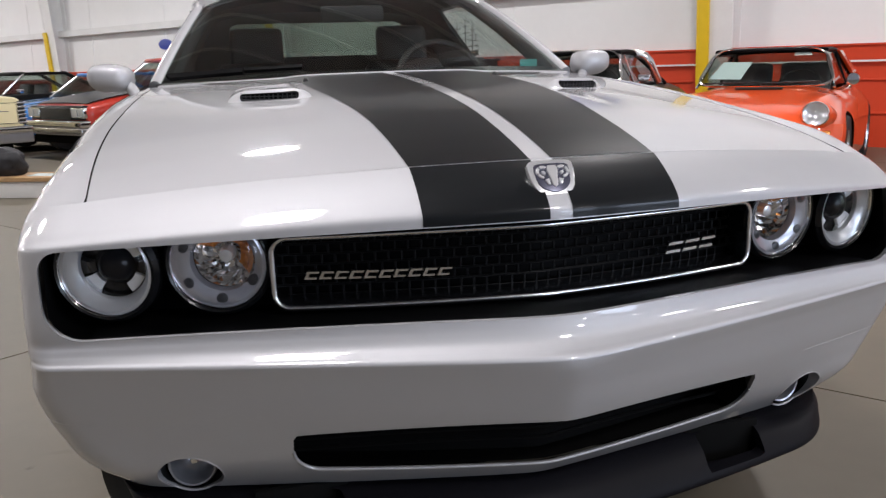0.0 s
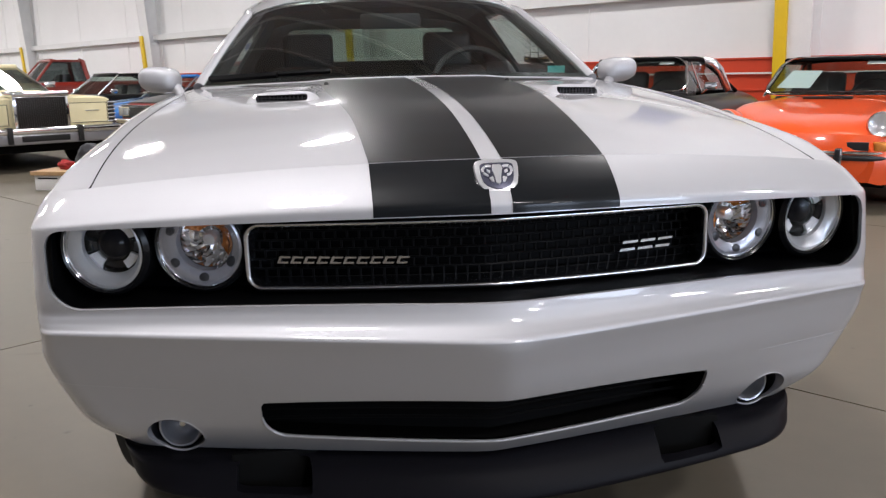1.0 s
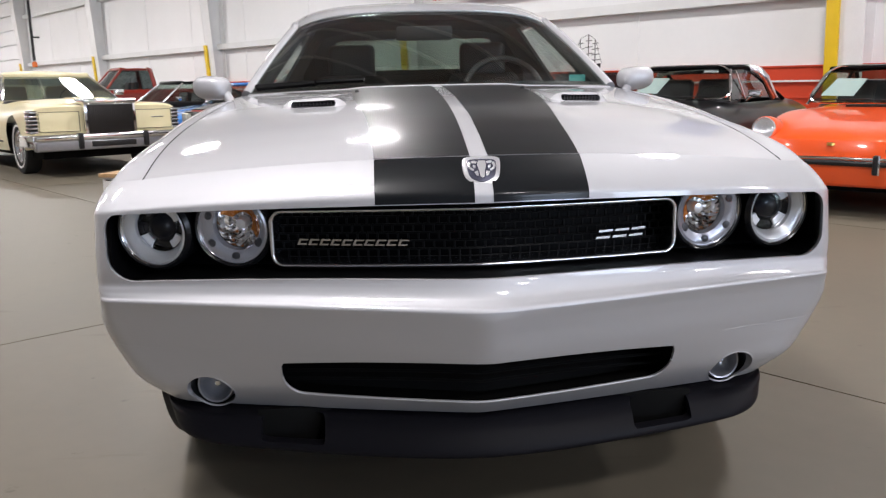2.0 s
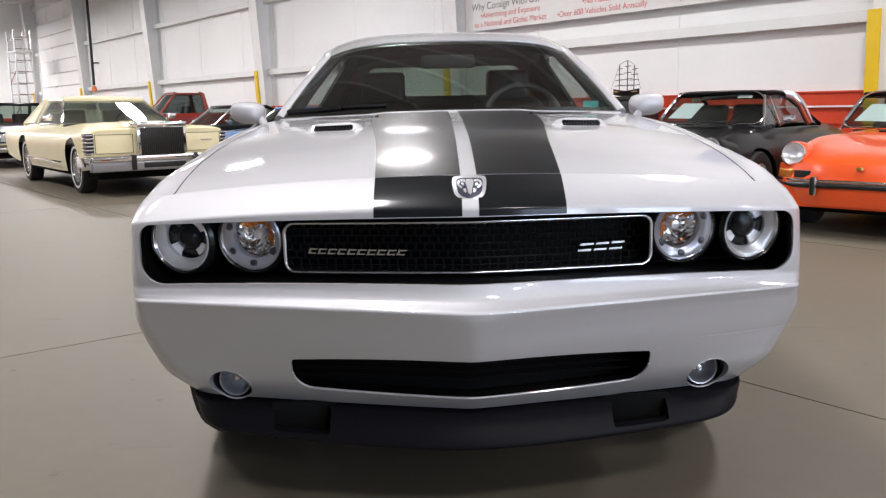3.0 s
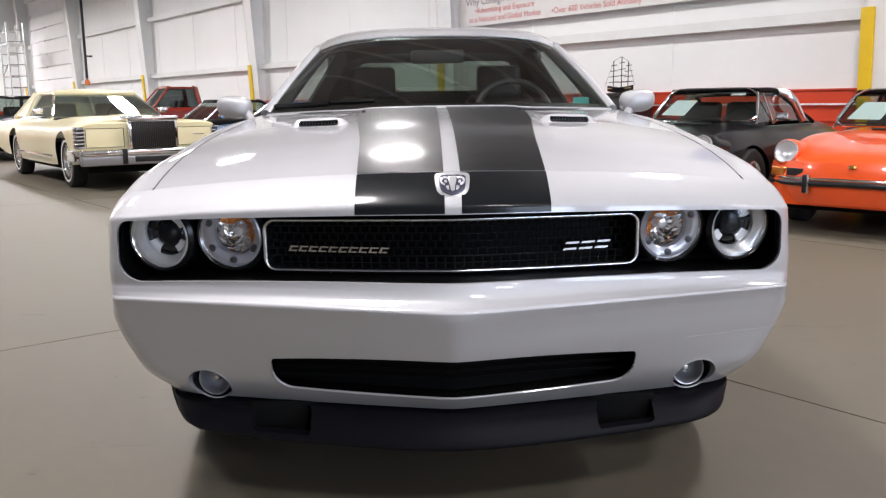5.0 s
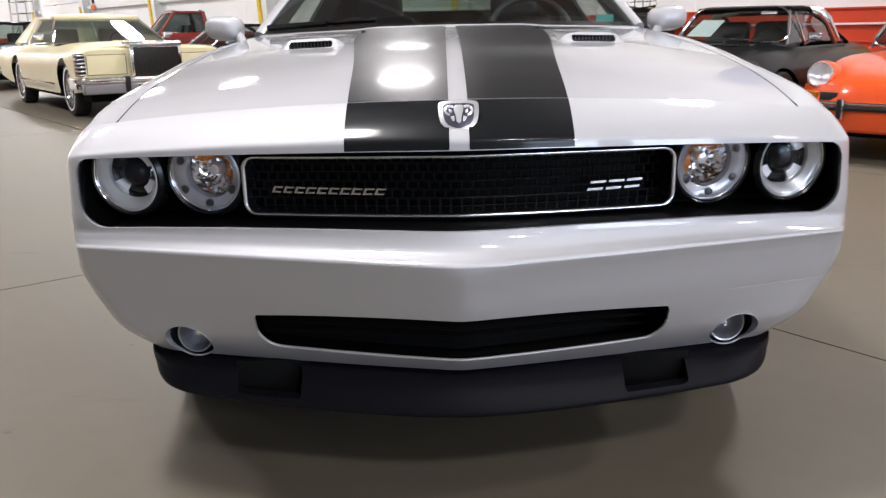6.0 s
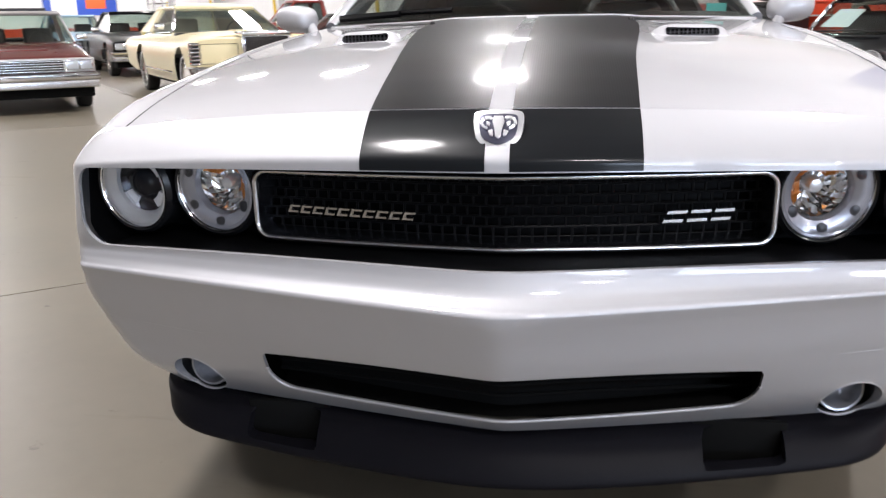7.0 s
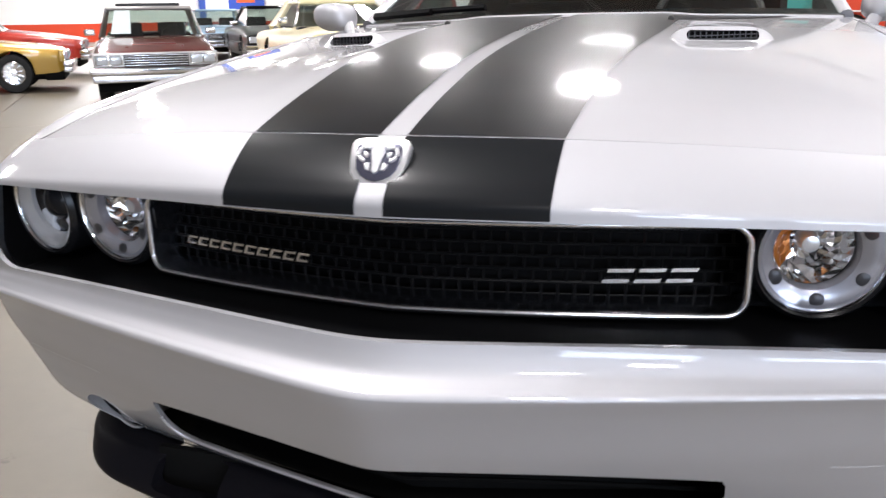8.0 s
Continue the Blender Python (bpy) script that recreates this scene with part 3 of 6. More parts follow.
def intake_sdf(x, z):
    zt, zb = 0.468 - 0.13 * x * x, 0.346 + 0.055 * x * x
    zc, hh = (zt + zb) / 2, (zt - zb) / 2
    return box_sdf(x, z - zc, 0.442 if z > zc else 0.442 - 0.25 * max(0, zc - z), max(hh, 0.02), 0.008 if z > zc else 0.036)


FOG = (0.622, 0.341)


def fog_sdf(x, z):
    return (math.hypot((abs(x) - FOG[0]) / 0.058, (z - FOG[1]) / 0.050) - 1) * 0.05


def nose_hole(x, y, z):
    g = 1.0
    if y < 0.42:
        g = min(band_sdf(x, z), intake_sdf(x, z), fog_sdf(x, z))
    return g


def nose_y(x, z):
    """Depth of the nose skin at a place of its front."""
    lo, hi = 0.0, 1.0
    for _ in range(24):
        mid = (lo + hi) / 2
        row = hermite(NOSE, mid)
        if row[0] - row[4] * x * x > z:
            lo = mid
        else:
            hi = mid
    row = hermite(NOSE, lo)
    e = soft_v(row[0])
    return row[1] + row[2] * (math.sqrt(x * x + e * e) - e) + row[3] * x * x


def spread(n_front, n_corner, n_side, extra=()):
    half = [i / n_front for i in range(n_front)] + [1 + i / n_corner for i in range(n_corner)] + [2 + i / n_side for i in range(n_side + 1)]
    half = sorted(set(half) | set(extra))
    return [-u for u in reversed(half[1:])] + half


coupe = thing("sports_coupe", "silver sports coupe with twin dark hood stripes on the showroom floor", "car")

us = spread(82, 22, 14)
vs = sorted(set([i / 80 for i in range(81)] + [0.5 + 0.13 * i / 40 for i in range(41)]))
bm = surface(nose, us, vs, nose_hole, lip=0.010)
fascia = part("front_fascia", bm, [SILVER, STRIPE], coupe, "silver painted bumper and nose skin", angle=0.9)
# hood stripes carry on down the nose
STRIPE_IN, STRIPE_OUT = 0.019, 0.221


def stripe_half(t):
    return hermite([(0, 0.221), (0.2, 0.236), (0.4, 0.262), (0.55, 0.283), (0.7, 0.298), (0.82, 0.305), (0.88, 0.40), (0.93, 0.53), (1, 0.60)], t)[0]


for s in (-1, 1):
    sx = []
    for i in range(25):
        sx.append(STRIPE_IN + (STRIPE_OUT - STRIPE_IN) * i / 24)
    def strip(x, v, s=s):
        row = hermite(NOSE, v)
        e = soft_v(row[0])
        z, y = row[0] - row[4] * x * x, row[1] + row[2] * (math.sqrt(x * x + e * e) - e) + row[3] * x * x
        lift = 0.0012
        ny, nz = (-0.6, 0.8) if v < 0.12 else (-1, 0.2)
        return s * x, y + ny * lift, z + nz * lift
    bm = surface(strip, sx, [0.004 + 0.236 * i / 30 for i in range(31)])
    part("hood_stripe", bm, STRIPE, fascia, "matt carbon-patterned dark stripe")

for s in (-1, 1):
    pts = [Vector(nose(s * (0.72 + 1.4 * i / 30), 0.806)) + Vector((0, 0.0006, 0)) for i in range(31)]
    part("bumper_crease", tube(pts, 0.0010, 6), SILVER, fascia)

# black tray round grille and lamps
bm = bmesh.new()
N = 220
front_low, back_low, front_up, back_up = [], [], [], []


def tray_back(x):
    return 0.115 + 0.10 * abs(x) + 0.235 * x * x


for i in range(N + 1):
    x = -0.820 + 1.640 * i / N
    edge = max(0.0, (abs(x) - 0.759) / 0.065)
    rise = 0.065 * (1 - math.sqrt(max(0, 1 - edge * edge))) - 0.003 if edge else 0
    zl = 0.7215 - 0.045 * x * x - 0.0750 + rise
    zu = 0.7215 - 0.045 * x * x + 0.0735
    hide = 0.018 * smooth01((abs(x) - 0.74) / 0.07)
    front_low.append(bm.verts.new((x, nose_y(x, zl) + 0.006 + hide, zl - 0.002)))
    back_low.append(bm.verts.new((x, tray_back(x), zl - 0.004)))
    front_up.append(bm.verts.new((x, nose_y(x, zu) + 0.02 + hide, zu + 0.004)))
    back_up.append(bm.verts.new((x, tray_back(x), zu)))
for i in range(N):
    bm.faces.new([front_low[i], front_low[i + 1], back_low[i + 1], back_low[i]])
    bm.faces.new([back_low[i], back_low[i + 1], back_up[i + 1], back_up[i]])
    bm.faces.new([back_up[i], back_up[i + 1], front_up[i + 1], front_up[i]])
for k in (0, N):
    bm.faces.new([front_low[k], back_low[k], back_up[k], front_up[k]])
part("grille_surround", bm, MESH_BLACK, coupe, "black plastic band round grille and lamps", angle=0.5)


# grille: bright frame, deep wall, brick-pattern mesh
def grille_y(x):
    return 0.035 + 0.08 * abs(x) + 0.27 * x * x


def on_grille(x, z, d=0.0):
    return (x, grille_y(x) + d, z - 0.03 * x * x)


loop = rounded_rect(-0.452, 0.452, 0.654, 0.776, 0.026, 8)
dense = []
for i, p in enumerate(loop):
    q = loop[(i + 1) % len(loop)]
    n = max(1, int(math.dist(p, q) / 0.02))
    dense += [(p[0] + (q[0] - p[0]) * k / n, p[1] + (q[1] - p[1]) * k / n) for k in range(n)]
grille = part("grille_frame", tube([on_grille(x, z) for x, z in dense], 0.0052, 10, closed=True), SATIN, coupe, "thin satin chrome grille frame")
bm = bmesh.new()
a = [bm.verts.new(on_grille(x, z, 0.002)) for x, z in dense]
b = [bm.verts.new(on_grille(x * 0.985, 0.715 + (z - 0.715) * 0.88, 0.058)) for x, z in dense]
for i in range(len(a)):
    j = (i + 1) % len(a)
    bm.faces.new([a[i], b[i], b[j], a[j]])
part("grille_wall", bm, material("smoked_chrome", (0.62, 0.65, 0.72), 0.2, 1.0, var=0.05), grille, "smoked chrome inner wall of the grille")
bm = bmesh.new()
rows_n, cell = 6, 0.0225
z_lo, z_hi = 0.660, 0.770
dz = (z_hi - z_lo) / rows_n
for k in range(rows_n + 1):
    z = z_lo + dz * k
    tube([on_grille(-0.445 + 0.89 * i / 40, z, 0.060) for i in range(41)], 0.0026, 6, bm=bm)
for k in range(rows_n):
    off = cell / 2 if k % 2 else 0
    n = int(0.89 / cell)
    for i in range(n + 1):
        x = -0.445 + off + cell * i
        if abs(x) < 0.446:
            tube([on_grille(x, z_lo + dz * k, 0.060), on_grille(x, z_lo + dz * (k + 1), 0.060)], 0.0026, 6, bm=bm)
part("grille_mesh", bm, material("grille_mesh_black", (0.0045, 0.0045, 0.005), 0.45, spec=0.14, var=0.05), grille, "gloss black grille mesh of offset cells")
# black sheet standing in for the shade behind the mesh
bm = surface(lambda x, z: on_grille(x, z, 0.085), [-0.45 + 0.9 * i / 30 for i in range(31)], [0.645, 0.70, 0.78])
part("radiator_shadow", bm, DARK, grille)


def slanted_marks(x0, x1, z0, z1, n, gap, parent, name, label, two_rows):
    """Bright badge made of plain slanted bars, one for each mark of the real badge."""
    w = (x1 - x0) / n
    badge = None
    h = z1 - z0
    bm = bmesh.new()
    for i in range(n):
        xa, xb = x0 + w * i, x0 + w * (i + 1) - gap
        bars = [(z0, z0 + h * 0.26, xa, xb), (z1 - h * 0.26, z1, xa, xb)]
        if two_rows:
            bars.append((z0, z1, xa, xa + (xb - xa) * 0.26))
        for za, zb, xc, xd in bars:
            sl = 0.45
            pts = [(xc + sl * (za - z0), za), (xd + sl * (za - z0), za), (xd + sl * (zb - z0), zb), (xc + sl * (zb - z0), zb)]
            lo = [bm.verts.new(on_grille(p, q + 0.03 * p * p, 0.036)) for p, q in pts]
            hi = [bm.verts.new(on_grille(p, q + 0.03 * p * p, 0.048)) for p, q in pts]
            bm.faces.new(lo)
            for k in range(4):
                bm.faces.new([lo[k], hi[k], hi[(k + 1) % 4], lo[(k + 1) % 4]])
    return part(name, bm, SATIN, parent, label, smooth=False)


slanted_marks(-0.400, -0.152, 0.689, 0.703, 10, 0.0045, grille, "name_badge", "bright slanted badge of ten small marks", True)
slanted_marks(0.268, 0.390, 0.684, 0.704, 3, 0.007, grille, "model_badge", "bright slanted badge of three bold marks", False)

# lower intake: dark cave with bars
bm = surface(lambda x, z: (x, 0.085 + 0.22 * abs(x) + 0.1 * x * x, z), [-0.46 + 0.92 * i / 24 for i in range(25)], [0.33, 0.36, 0.40, 0.44, 0.49])
intake = part("lower_intake", bm, DARK, coupe, "black lower air intake")
for z in (0.385, 0.405, 0.425, 0.445):
    part("intake_bar", tube([(-0.44 + 0.88 * i / 24, 0.045 + 0.24 * abs(-0.44 + 0.88 * i / 24), z - 0.06 * (-0.44 + 0.88 * i / 24) ** 2) for i in range(25)], 0.0035, 6), DARK, intake)
bm = bmesh.new()
for zz, bend in ((0.345, 0.0), (0.480, 0.13)):
    r0 = []
    for i in range(31):
        x = -0.44 + 0.88 * i / 30
        z = zz - bend * x * x
        r0.append(bm.verts.new((x, nose_y(x, z) + 0.018, z)))
    r1 = [bm.verts.new((v.co.x, 0.09 + 0.25 * abs(v.co.x), v.co.z)) for v in r0]
    for i in range(30):
        bm.faces.new([r0[i], r0[i + 1], r1[i + 1], r1[i]])
part("intake_duct", bm, DARK, intake)


# rolled bright edge along the sides and bottom of the intake
edge_pts = []
for i in range(121):
    ang = radians(188 + 164 * i / 120)
    lo, hi = 0.2, 1.6
    for _ in range(22):
        k = (lo + hi) / 2
        if intake_sdf(k * 0.44 * math.cos(ang), 0.412 + k * 0.062 * math.sin(ang)) < 0:
            lo = k
        else:
            hi = k
    px, pz = lo * 0.44 * math.cos(ang), 0.412 + lo * 0.062 * math.sin(ang)
    edge_pts.append((px, nose_y(px, pz) + 0.001, pz))
part("intake_edge", tube(edge_pts, 0.0030, 8), SILVER, fascia)

# chin spoiler with two brake ducts
def spoil(u, v):
    row = hermite(SPOIL, v)
    row[1] += 0.025
    return plan_point(row, u, 0.46, 0.15)


def duct_hole(x, y, z):
    zc = 0.262 + 0.02 * x * x
    return box_sdf(abs(x) - 0.430, z - zc, 0.074, 0.024, 0.008) if y < 0.4 else 1.0


bm = surface(spoil, spread(60, 16, 6), [i / 34 for i in range(35)], duct_hole, lip=0.03)
spoiler = part("chin_spoiler", bm, SPOILER, coupe, "dark grey plastic chin spoiler")
for s in (-1, 1):
    part("brake_duct", box_bm(s * 0.430 - 0.085, s * 0.430 + 0.085, 0.150, 0.165, 0.20, 0.30, 0.004), DARK, spoiler, "black brake cooling duct")

# shield badge on the nose
c_badge = Vector((0, 0.0085, 0.8545))
tilt = Matrix.Translation(c_badge) @ pose(0, 0, 0, -36.5)


def shield(k, d0, d1):
    half = [(0.0, 0.0345), (0.016, 0.0345), (0.029, 0.0335), (0.0355, 0.0315), (0.0390, 0.027), (0.0394, 0.016), (0.0378, 0.000),
            (0.0345, -0.014), (0.0275, -0.0235), (0.016, -0.0300), (0.005, -0.0340)]
    pts = half + [(-x, z) for x, z in reversed(half) if x > 0]
    bm = prism([(x * k, z * k + 0.0006 * (1 - k)) for x, z in pts], d1 - d0, "y", 0.0012)
    for v in bm.verts:
        v.co.y += d0
    bm.transform(tilt)
    return bm


badge = part("nose_badge", shield(1.0, -0.007, 0.004), BRIGHT_RELIEF, coupe, "silver shield badge with faceted chrome centre")
part("badge_field", shield(0.77, -0.0095, -0.005), material("badge_grey_blue", (0.10, 0.10, 0.14), 0.3, 0.6), badge)
# relief of plain curved and straight bars, alike on both sides


def relief(pts, depth=0.005):
    p = prism(pts, depth, "y", 0.0009)
    p.transform(tilt @ Matrix.Translation((0, -0.0125, 0)))
    part("badge_facet", p, BRIGHT_RELIEF, badge, smooth=False)


relief([(-0.007, 0.0215), (0.007, 0.0215), (0.0095, 0.013), (0.0055, -0.003), (0.0045, -0.014), (0.0, -0.018), (-0.0045, -0.014), (-0.0055, -0.003), (-0.0095, 0.013)])
for s in (-1, 1):
    for r0, r1, a0, a1 in ((0.0070, 0.0120, 62, 128), (0.0072, 0.0122, -12, 52), (0.0068, 0.0112, -88, -22)):
        arc = [(r1 * math.cos(radians(a0 + (a1 - a0) * k / 4)), r1 * math.sin(radians(a0 + (a1 - a0) * k / 4))) for k in range(5)]
        arc += [(r0 * math.cos(radians(a1 + (a0 - a1) * k / 4)), r0 * math.sin(radians(a1 + (a0 - a1) * k / 4))) for k in range(5)]
        relief([(s * (0.0165 + x), 0.0095 + z) for x, z in arc])
    relief([(s * x, z) for x, z in ((0.0125, 0.010), (0.0185, 0.0125), (0.0185, 0.007), (0.0135, 0.004))])
    relief([(s * x, z) for x, z in ((0.0085, -0.002), (0.0160, -0.0045), (0.0125, -0.0125), (0.0075, -0.0135))])


# ---- lamps ----

def headlamp(x, y, z, turn, kind):
    """Round lamp facing -y, turned outwards. kind: projector or indicator."""
    m = pose(x, y, z, 4, 0, turn)
    r = 0.0815 if kind == "indicator" else 0.080
    lamp = part("headlamp", put(lathe([(r + 0.012, -0.10), (r + 0.011, -0.004), (r + 0.004, 0.004), (r - 0.001, 0.0), (r - 0.002, -0.02)], 48), m), GLOSS_BLACK, coupe,
                "round clear headlamp with projector" if kind == "projector" else "round clear lamp with amber reflector")
    part("chrome_ring", put(lathe([(r - 0.001, -0.03), (r + 0.001, -0.004), (r - 0.001, 0.003), (r - 0.004, 0.0), (r - 0.006, -0.02)], 48), m), CHROME, lamp)
    sx = -1 if x > 0 else 1      # towards the middle of the car

    def off_centre(profile, d, n=48):
        """A ring whose deeper circles lie nearer to the middle of the car and higher."""
        bm = lathe(profile, n)
        lo, hi = profile[0][0], profile[-1][0]
        for v in bm.verts:
            f = smooth01((lo - math.hypot(v.co.x, v.co.z)) / max(lo - hi, 1e-4))
            v.co.x += sx * d * f
            v.co.z += 0.55 * d * f
        return put(bm, m)

    centre = m @ Matrix.Translation((sx * 0.008, 0, 0.005))

    def arc_piece(r0, r1, a0, a1, depth, d):
        """A curved block between two circles and two angles, d behind the lens."""
        n = 8
        pts = [(r1 * math.cos(radians(a0 + (a1 - a0) * k / n)), r1 * math.sin(radians(a0 + (a1 - a0) * k / n))) for k in range(n + 1)]
        pts += [(r0 * math.cos(radians(a1 + (a0 - a1) * k / n)), r0 * math.sin(radians(a1 + (a0 - a1) * k / n))) for k in range(n + 1)]
        return put(prism(pts, depth, "y", 0.001), centre @ Matrix.Translation((0, d, 0)))

    if kind == "projector":
        part("light_ring", off_centre([(r - 0.004, -0.002), (r - 0.008, 0.0), (r - 0.014, -0.003), (r - 0.0225, -0.011), (r - 0.0245, -0.020)], 0.008), PEARL, lamp, "frosted grey light ring")
        part("bowl", put(lathe([(0.0555, -0.018), (0.054, -0.030), (0.047, -0.042), (0.034, -0.052), (0.001, -0.056)], 40), centre), LAMP_CHROME, lamp, "bright chrome bowl")
        # white lobes: ceiling lamps mirrored in the chrome, put into the colour
        for a0, a1 in ((202, 236), (296, 336), (20, 64)):
            part("reflector_lobe", arc_piece(0.0365, 0.0535, a0, a1, 0.008, 0.022), GLINT_WHITE, lamp, "reflector lobe coloured white for mirrored ceiling lamps")
        part("shroud_tongue", arc_piece(0.028, 0.0495, 238, 292, 0.018, 0.030), GLOSS_BLACK, lamp)
        for a0, a1 in ((-24, 2), (178, 200), (132, 150)):
            part("shroud_notch", arc_piece(0.034, 0.0485, a0, a1, 0.008, 0.034), STUD_GREY, lamp)
        part("projector_shroud", put(lathe([(0.038, -0.062), (0.0365, -0.030), (0.034, -0.026), (0.032, -0.032)], 36), centre), GLOSS_BLACK, lamp)
        part("projector_lens", put(lathe([(0.0345, -0.032), (0.031, -0.020), (0.023, -0.011), (0.012, -0.006), (0, -0.005)], 36), centre), DARK_LENS, lamp, "dark glass projector lens")
    else:
        part("light_ring", off_centre([(r - 0.004, -0.002), (r - 0.008, 0.0), (r - 0.019, -0.003), (r - 0.027, -0.007), (r - 0.030, -0.022)], 0.006), CLEAR_FLANGE, lamp, "clear flange with dark studs")
        for ang in (152, 212, 270, 330):
            a_ = radians(ang if sx > 0 else 180 - ang)
            c = m @ Matrix.Translation((math.cos(a_) * (r - 0.0155), 0.004, math.sin(a_) * (r - 0.0155)))
            part("stud", put(lathe([(0.0125, -0.006), (0.0115, 0.0012), (0.008, 0.003), (0.0, 0.0036)], 16), c), STUD_GREY, lamp)
        rng = random.Random(5)

        def facets(rings, n, a0, a1, mat, name, label):
            bm = bmesh.new()
            whole = a1 - a0 >= 360
            grid = []
            for i, (rr, h) in enumerate(rings):
                jig = 0.0 if i == 0 else 1.0
                grid.append([])
                for k in range(n if whole else n + 1):
                    a_ = radians(a0 + (a1 - a0) * (k + 0.5 * (i % 2) * whole) / n)
                    q = rr + jig * rng.uniform(-0.0015, 0.0015)
                    grid[-1].append(bm.verts.new((sx * math.cos(a_) * q, -h + jig * rng.uniform(-0.0022, 0.0022), math.sin(a_) * q)))
            for ra, rb in zip(grid, grid[1:]):
                for k in range(n):
                    j2 = (k + 1) % len(ra)
                    bm.faces.new([ra[k], ra[j2], rb[j2]])
                    bm.faces.new([ra[k], rb[j2], rb[k]])
            if whole:
                bm.faces.new(grid[-1])
            bmesh.ops.recalc_face_normals(bm, faces=bm.faces[:])
            part(name, put(bm, centre), mat, lamp, label, smooth=False)

        facets([(0.0520, -0.020), (0.047, -0.030), (0.042, -0.038), (0.035, -0.045), (0.027, -0.050), (0.018, -0.053), (0.009, -0.054)], 30, 0, 360, FACET_CHROME, "bowl", "faceted bright bowl")
        facets([(0.0485, -0.018), (0.044, -0.024), (0.038, -0.030), (0.031, -0.036), (0.024, -0.040)], 16, -38, 150, AMBER, "amber_reflector", "amber faceted reflector")
        part("bulb", put(lathe([(0.014, -0.056), (0.015, -0.036), (0.011, -0.026), (0.0, -0.023)], 20), centre), LAMP_SILVER, lamp, "bright bulb cap")
    lens = part("lens", put(lathe([(r - 0.004, -0.003), (r - 0.012, 0.006), (r * 0.6, 0.014), (r * 0.3, 0.0175), (0, 0.0185)], 40), m), CLEAR, lamp, "clear domed lens")
    lens.visible_shadow = False
    return lamp


for s in (-1, 1):
    headlamp(s * 0.540, 0.152, 0.729, s * 11, "indicator")
    headlamp(s * 0.7250, 0.190, 0.722, s * 15, "projector")

for s in (-1, 1):
    ly = nose_y(FOG[0], FOG[1]) + 0.050
    m = pose(s * FOG[0], ly, FOG[1] - 0.002, -2, 0, s * 7)
    fog = part("fog_lamp", put(lathe([(0.047, -0.06), (0.0455, -0.004), (0.043, 0.002), (0.0395, 0.001), (0.036, -0.007), (0.034, -0.016)], 36), m), FOG_BEZEL, coupe, "round fog lamp in a silver recess")
    part("bowl", put(lathe([(0.0345, -0.012), (0.031, -0.024), (0.02, -0.036), (0, -0.042)], 28), m), FOG_BEZEL, fog)
    rim, inner = [], []
    for i in range(56):
        ang = 2 * math.pi * i / 56
        px, pz = FOG[0] + 0.0585 * math.cos(ang), FOG[1] + 0.0505 * math.sin(ang)
        rim.append(Vector((s * px, nose_y(px, pz) + 0.0015, pz)))
        inner.append(m @ Vector((0.052 * math.cos(ang) * s, 0.012, 0.049 * math.sin(ang))))
    for name, mat, f0, f1 in (("fog_recess", SILVER, 0.0, 0.42), ("recess_wall", BLACK_PLASTIC, 0.42, 1.0)):
        bm = bmesh.new()
        rows_ = [[bm.verts.new(p.lerp(q, f)) for p, q in zip(rim, inner)] for f in (f0, (f0 + f1) / 2, f1)]
        for ra, rb in zip(rows_, rows_[1:]):
            for i in range(56):
                bm.faces.new([ra[i], ra[(i + 1) % 56], rb[(i + 1) % 56], rb[i]])
        bmesh.ops.recalc_face_normals(bm, faces=bm.faces[:])
        if f0 == 0:
            tube(rim, 0.0022, 8, closed=True, bm=bm)
        part(name, bm, mat, fog, "silver rolled edge of the lamp recess" if f0 == 0 else "")
    part("bulb_cap", put(lathe([(0.010, -0.040), (0.010, -0.02), (0.006, -0.013), (0, -0.012)], 16), m), CHROME, fog)
    lens = part("lens", put(lathe([(0.035, -0.007), (0.030, -0.003), (0.018, 0.001), (0, 0.003)], 28), m), CLEAR, fog)
    lens.visible_shadow = False


# ---- hood ----
def cowl_y(x):
    return 1.44 + 0.50 * x * x


def seam_y(x):
    return 0.059 + 0.10 * (math.sqrt(x * x + 0.072 ** 2) - 0.072) + 0.19 * x * x


def shut_x(t):
    return hermite([(0, 0.750), (0.2, 0.770), (0.4, 0.780), (0.7, 0.777), (1, 0.757)], t)[0]


def hood_z(x, t):
    zc, k = hermite([(0, 0.884, 0.088), (0.05, 0.901, 0.088), (0.12, 0.921, 0.088), (0.25, 0.949, 0.084), (0.45, 0.976, 0.074), (0.65, 0.994, 0.062), (0.85, 1.007, 0.048), (1, 1.014, 0.036)], t)
    ax = abs(x)
    crease = 0.006 * smooth01((t - 0.05) / 0.3) * (smooth01((0.36 - ax) / 0.10) - 0.5)
    return zc - k * ax * ax + crease


def hood_point(x, t, gap=0.0):
    y0, y1 = seam_y(x) + gap, cowl_y(x)
    return x, y0 + (y1 - y0) * t, hood_z(x, t)


H_IN, H_ST, H_OUT = 3, 14, 26


def hood(q, t):
    """q counts columns out from the middle: to 3 the bare line, to 17 the stripe, to 43 the edge."""
    s, k = (-1 if q < 0 else 1), abs(q)
    sh, xs = stripe_half(t), shut_x(t) - 0.0022
    if k <= H_IN:
        x = STRIPE_IN * k / H_IN
    elif k <= H_IN + H_ST:
        x = STRIPE_IN + (sh - STRIPE_IN) * (k - H_IN) / H_ST
    else:
        x = sh + (xs - sh) * (k - H_IN - H_ST) / H_OUT
    return hood_point(s * x, t, 0.0035)


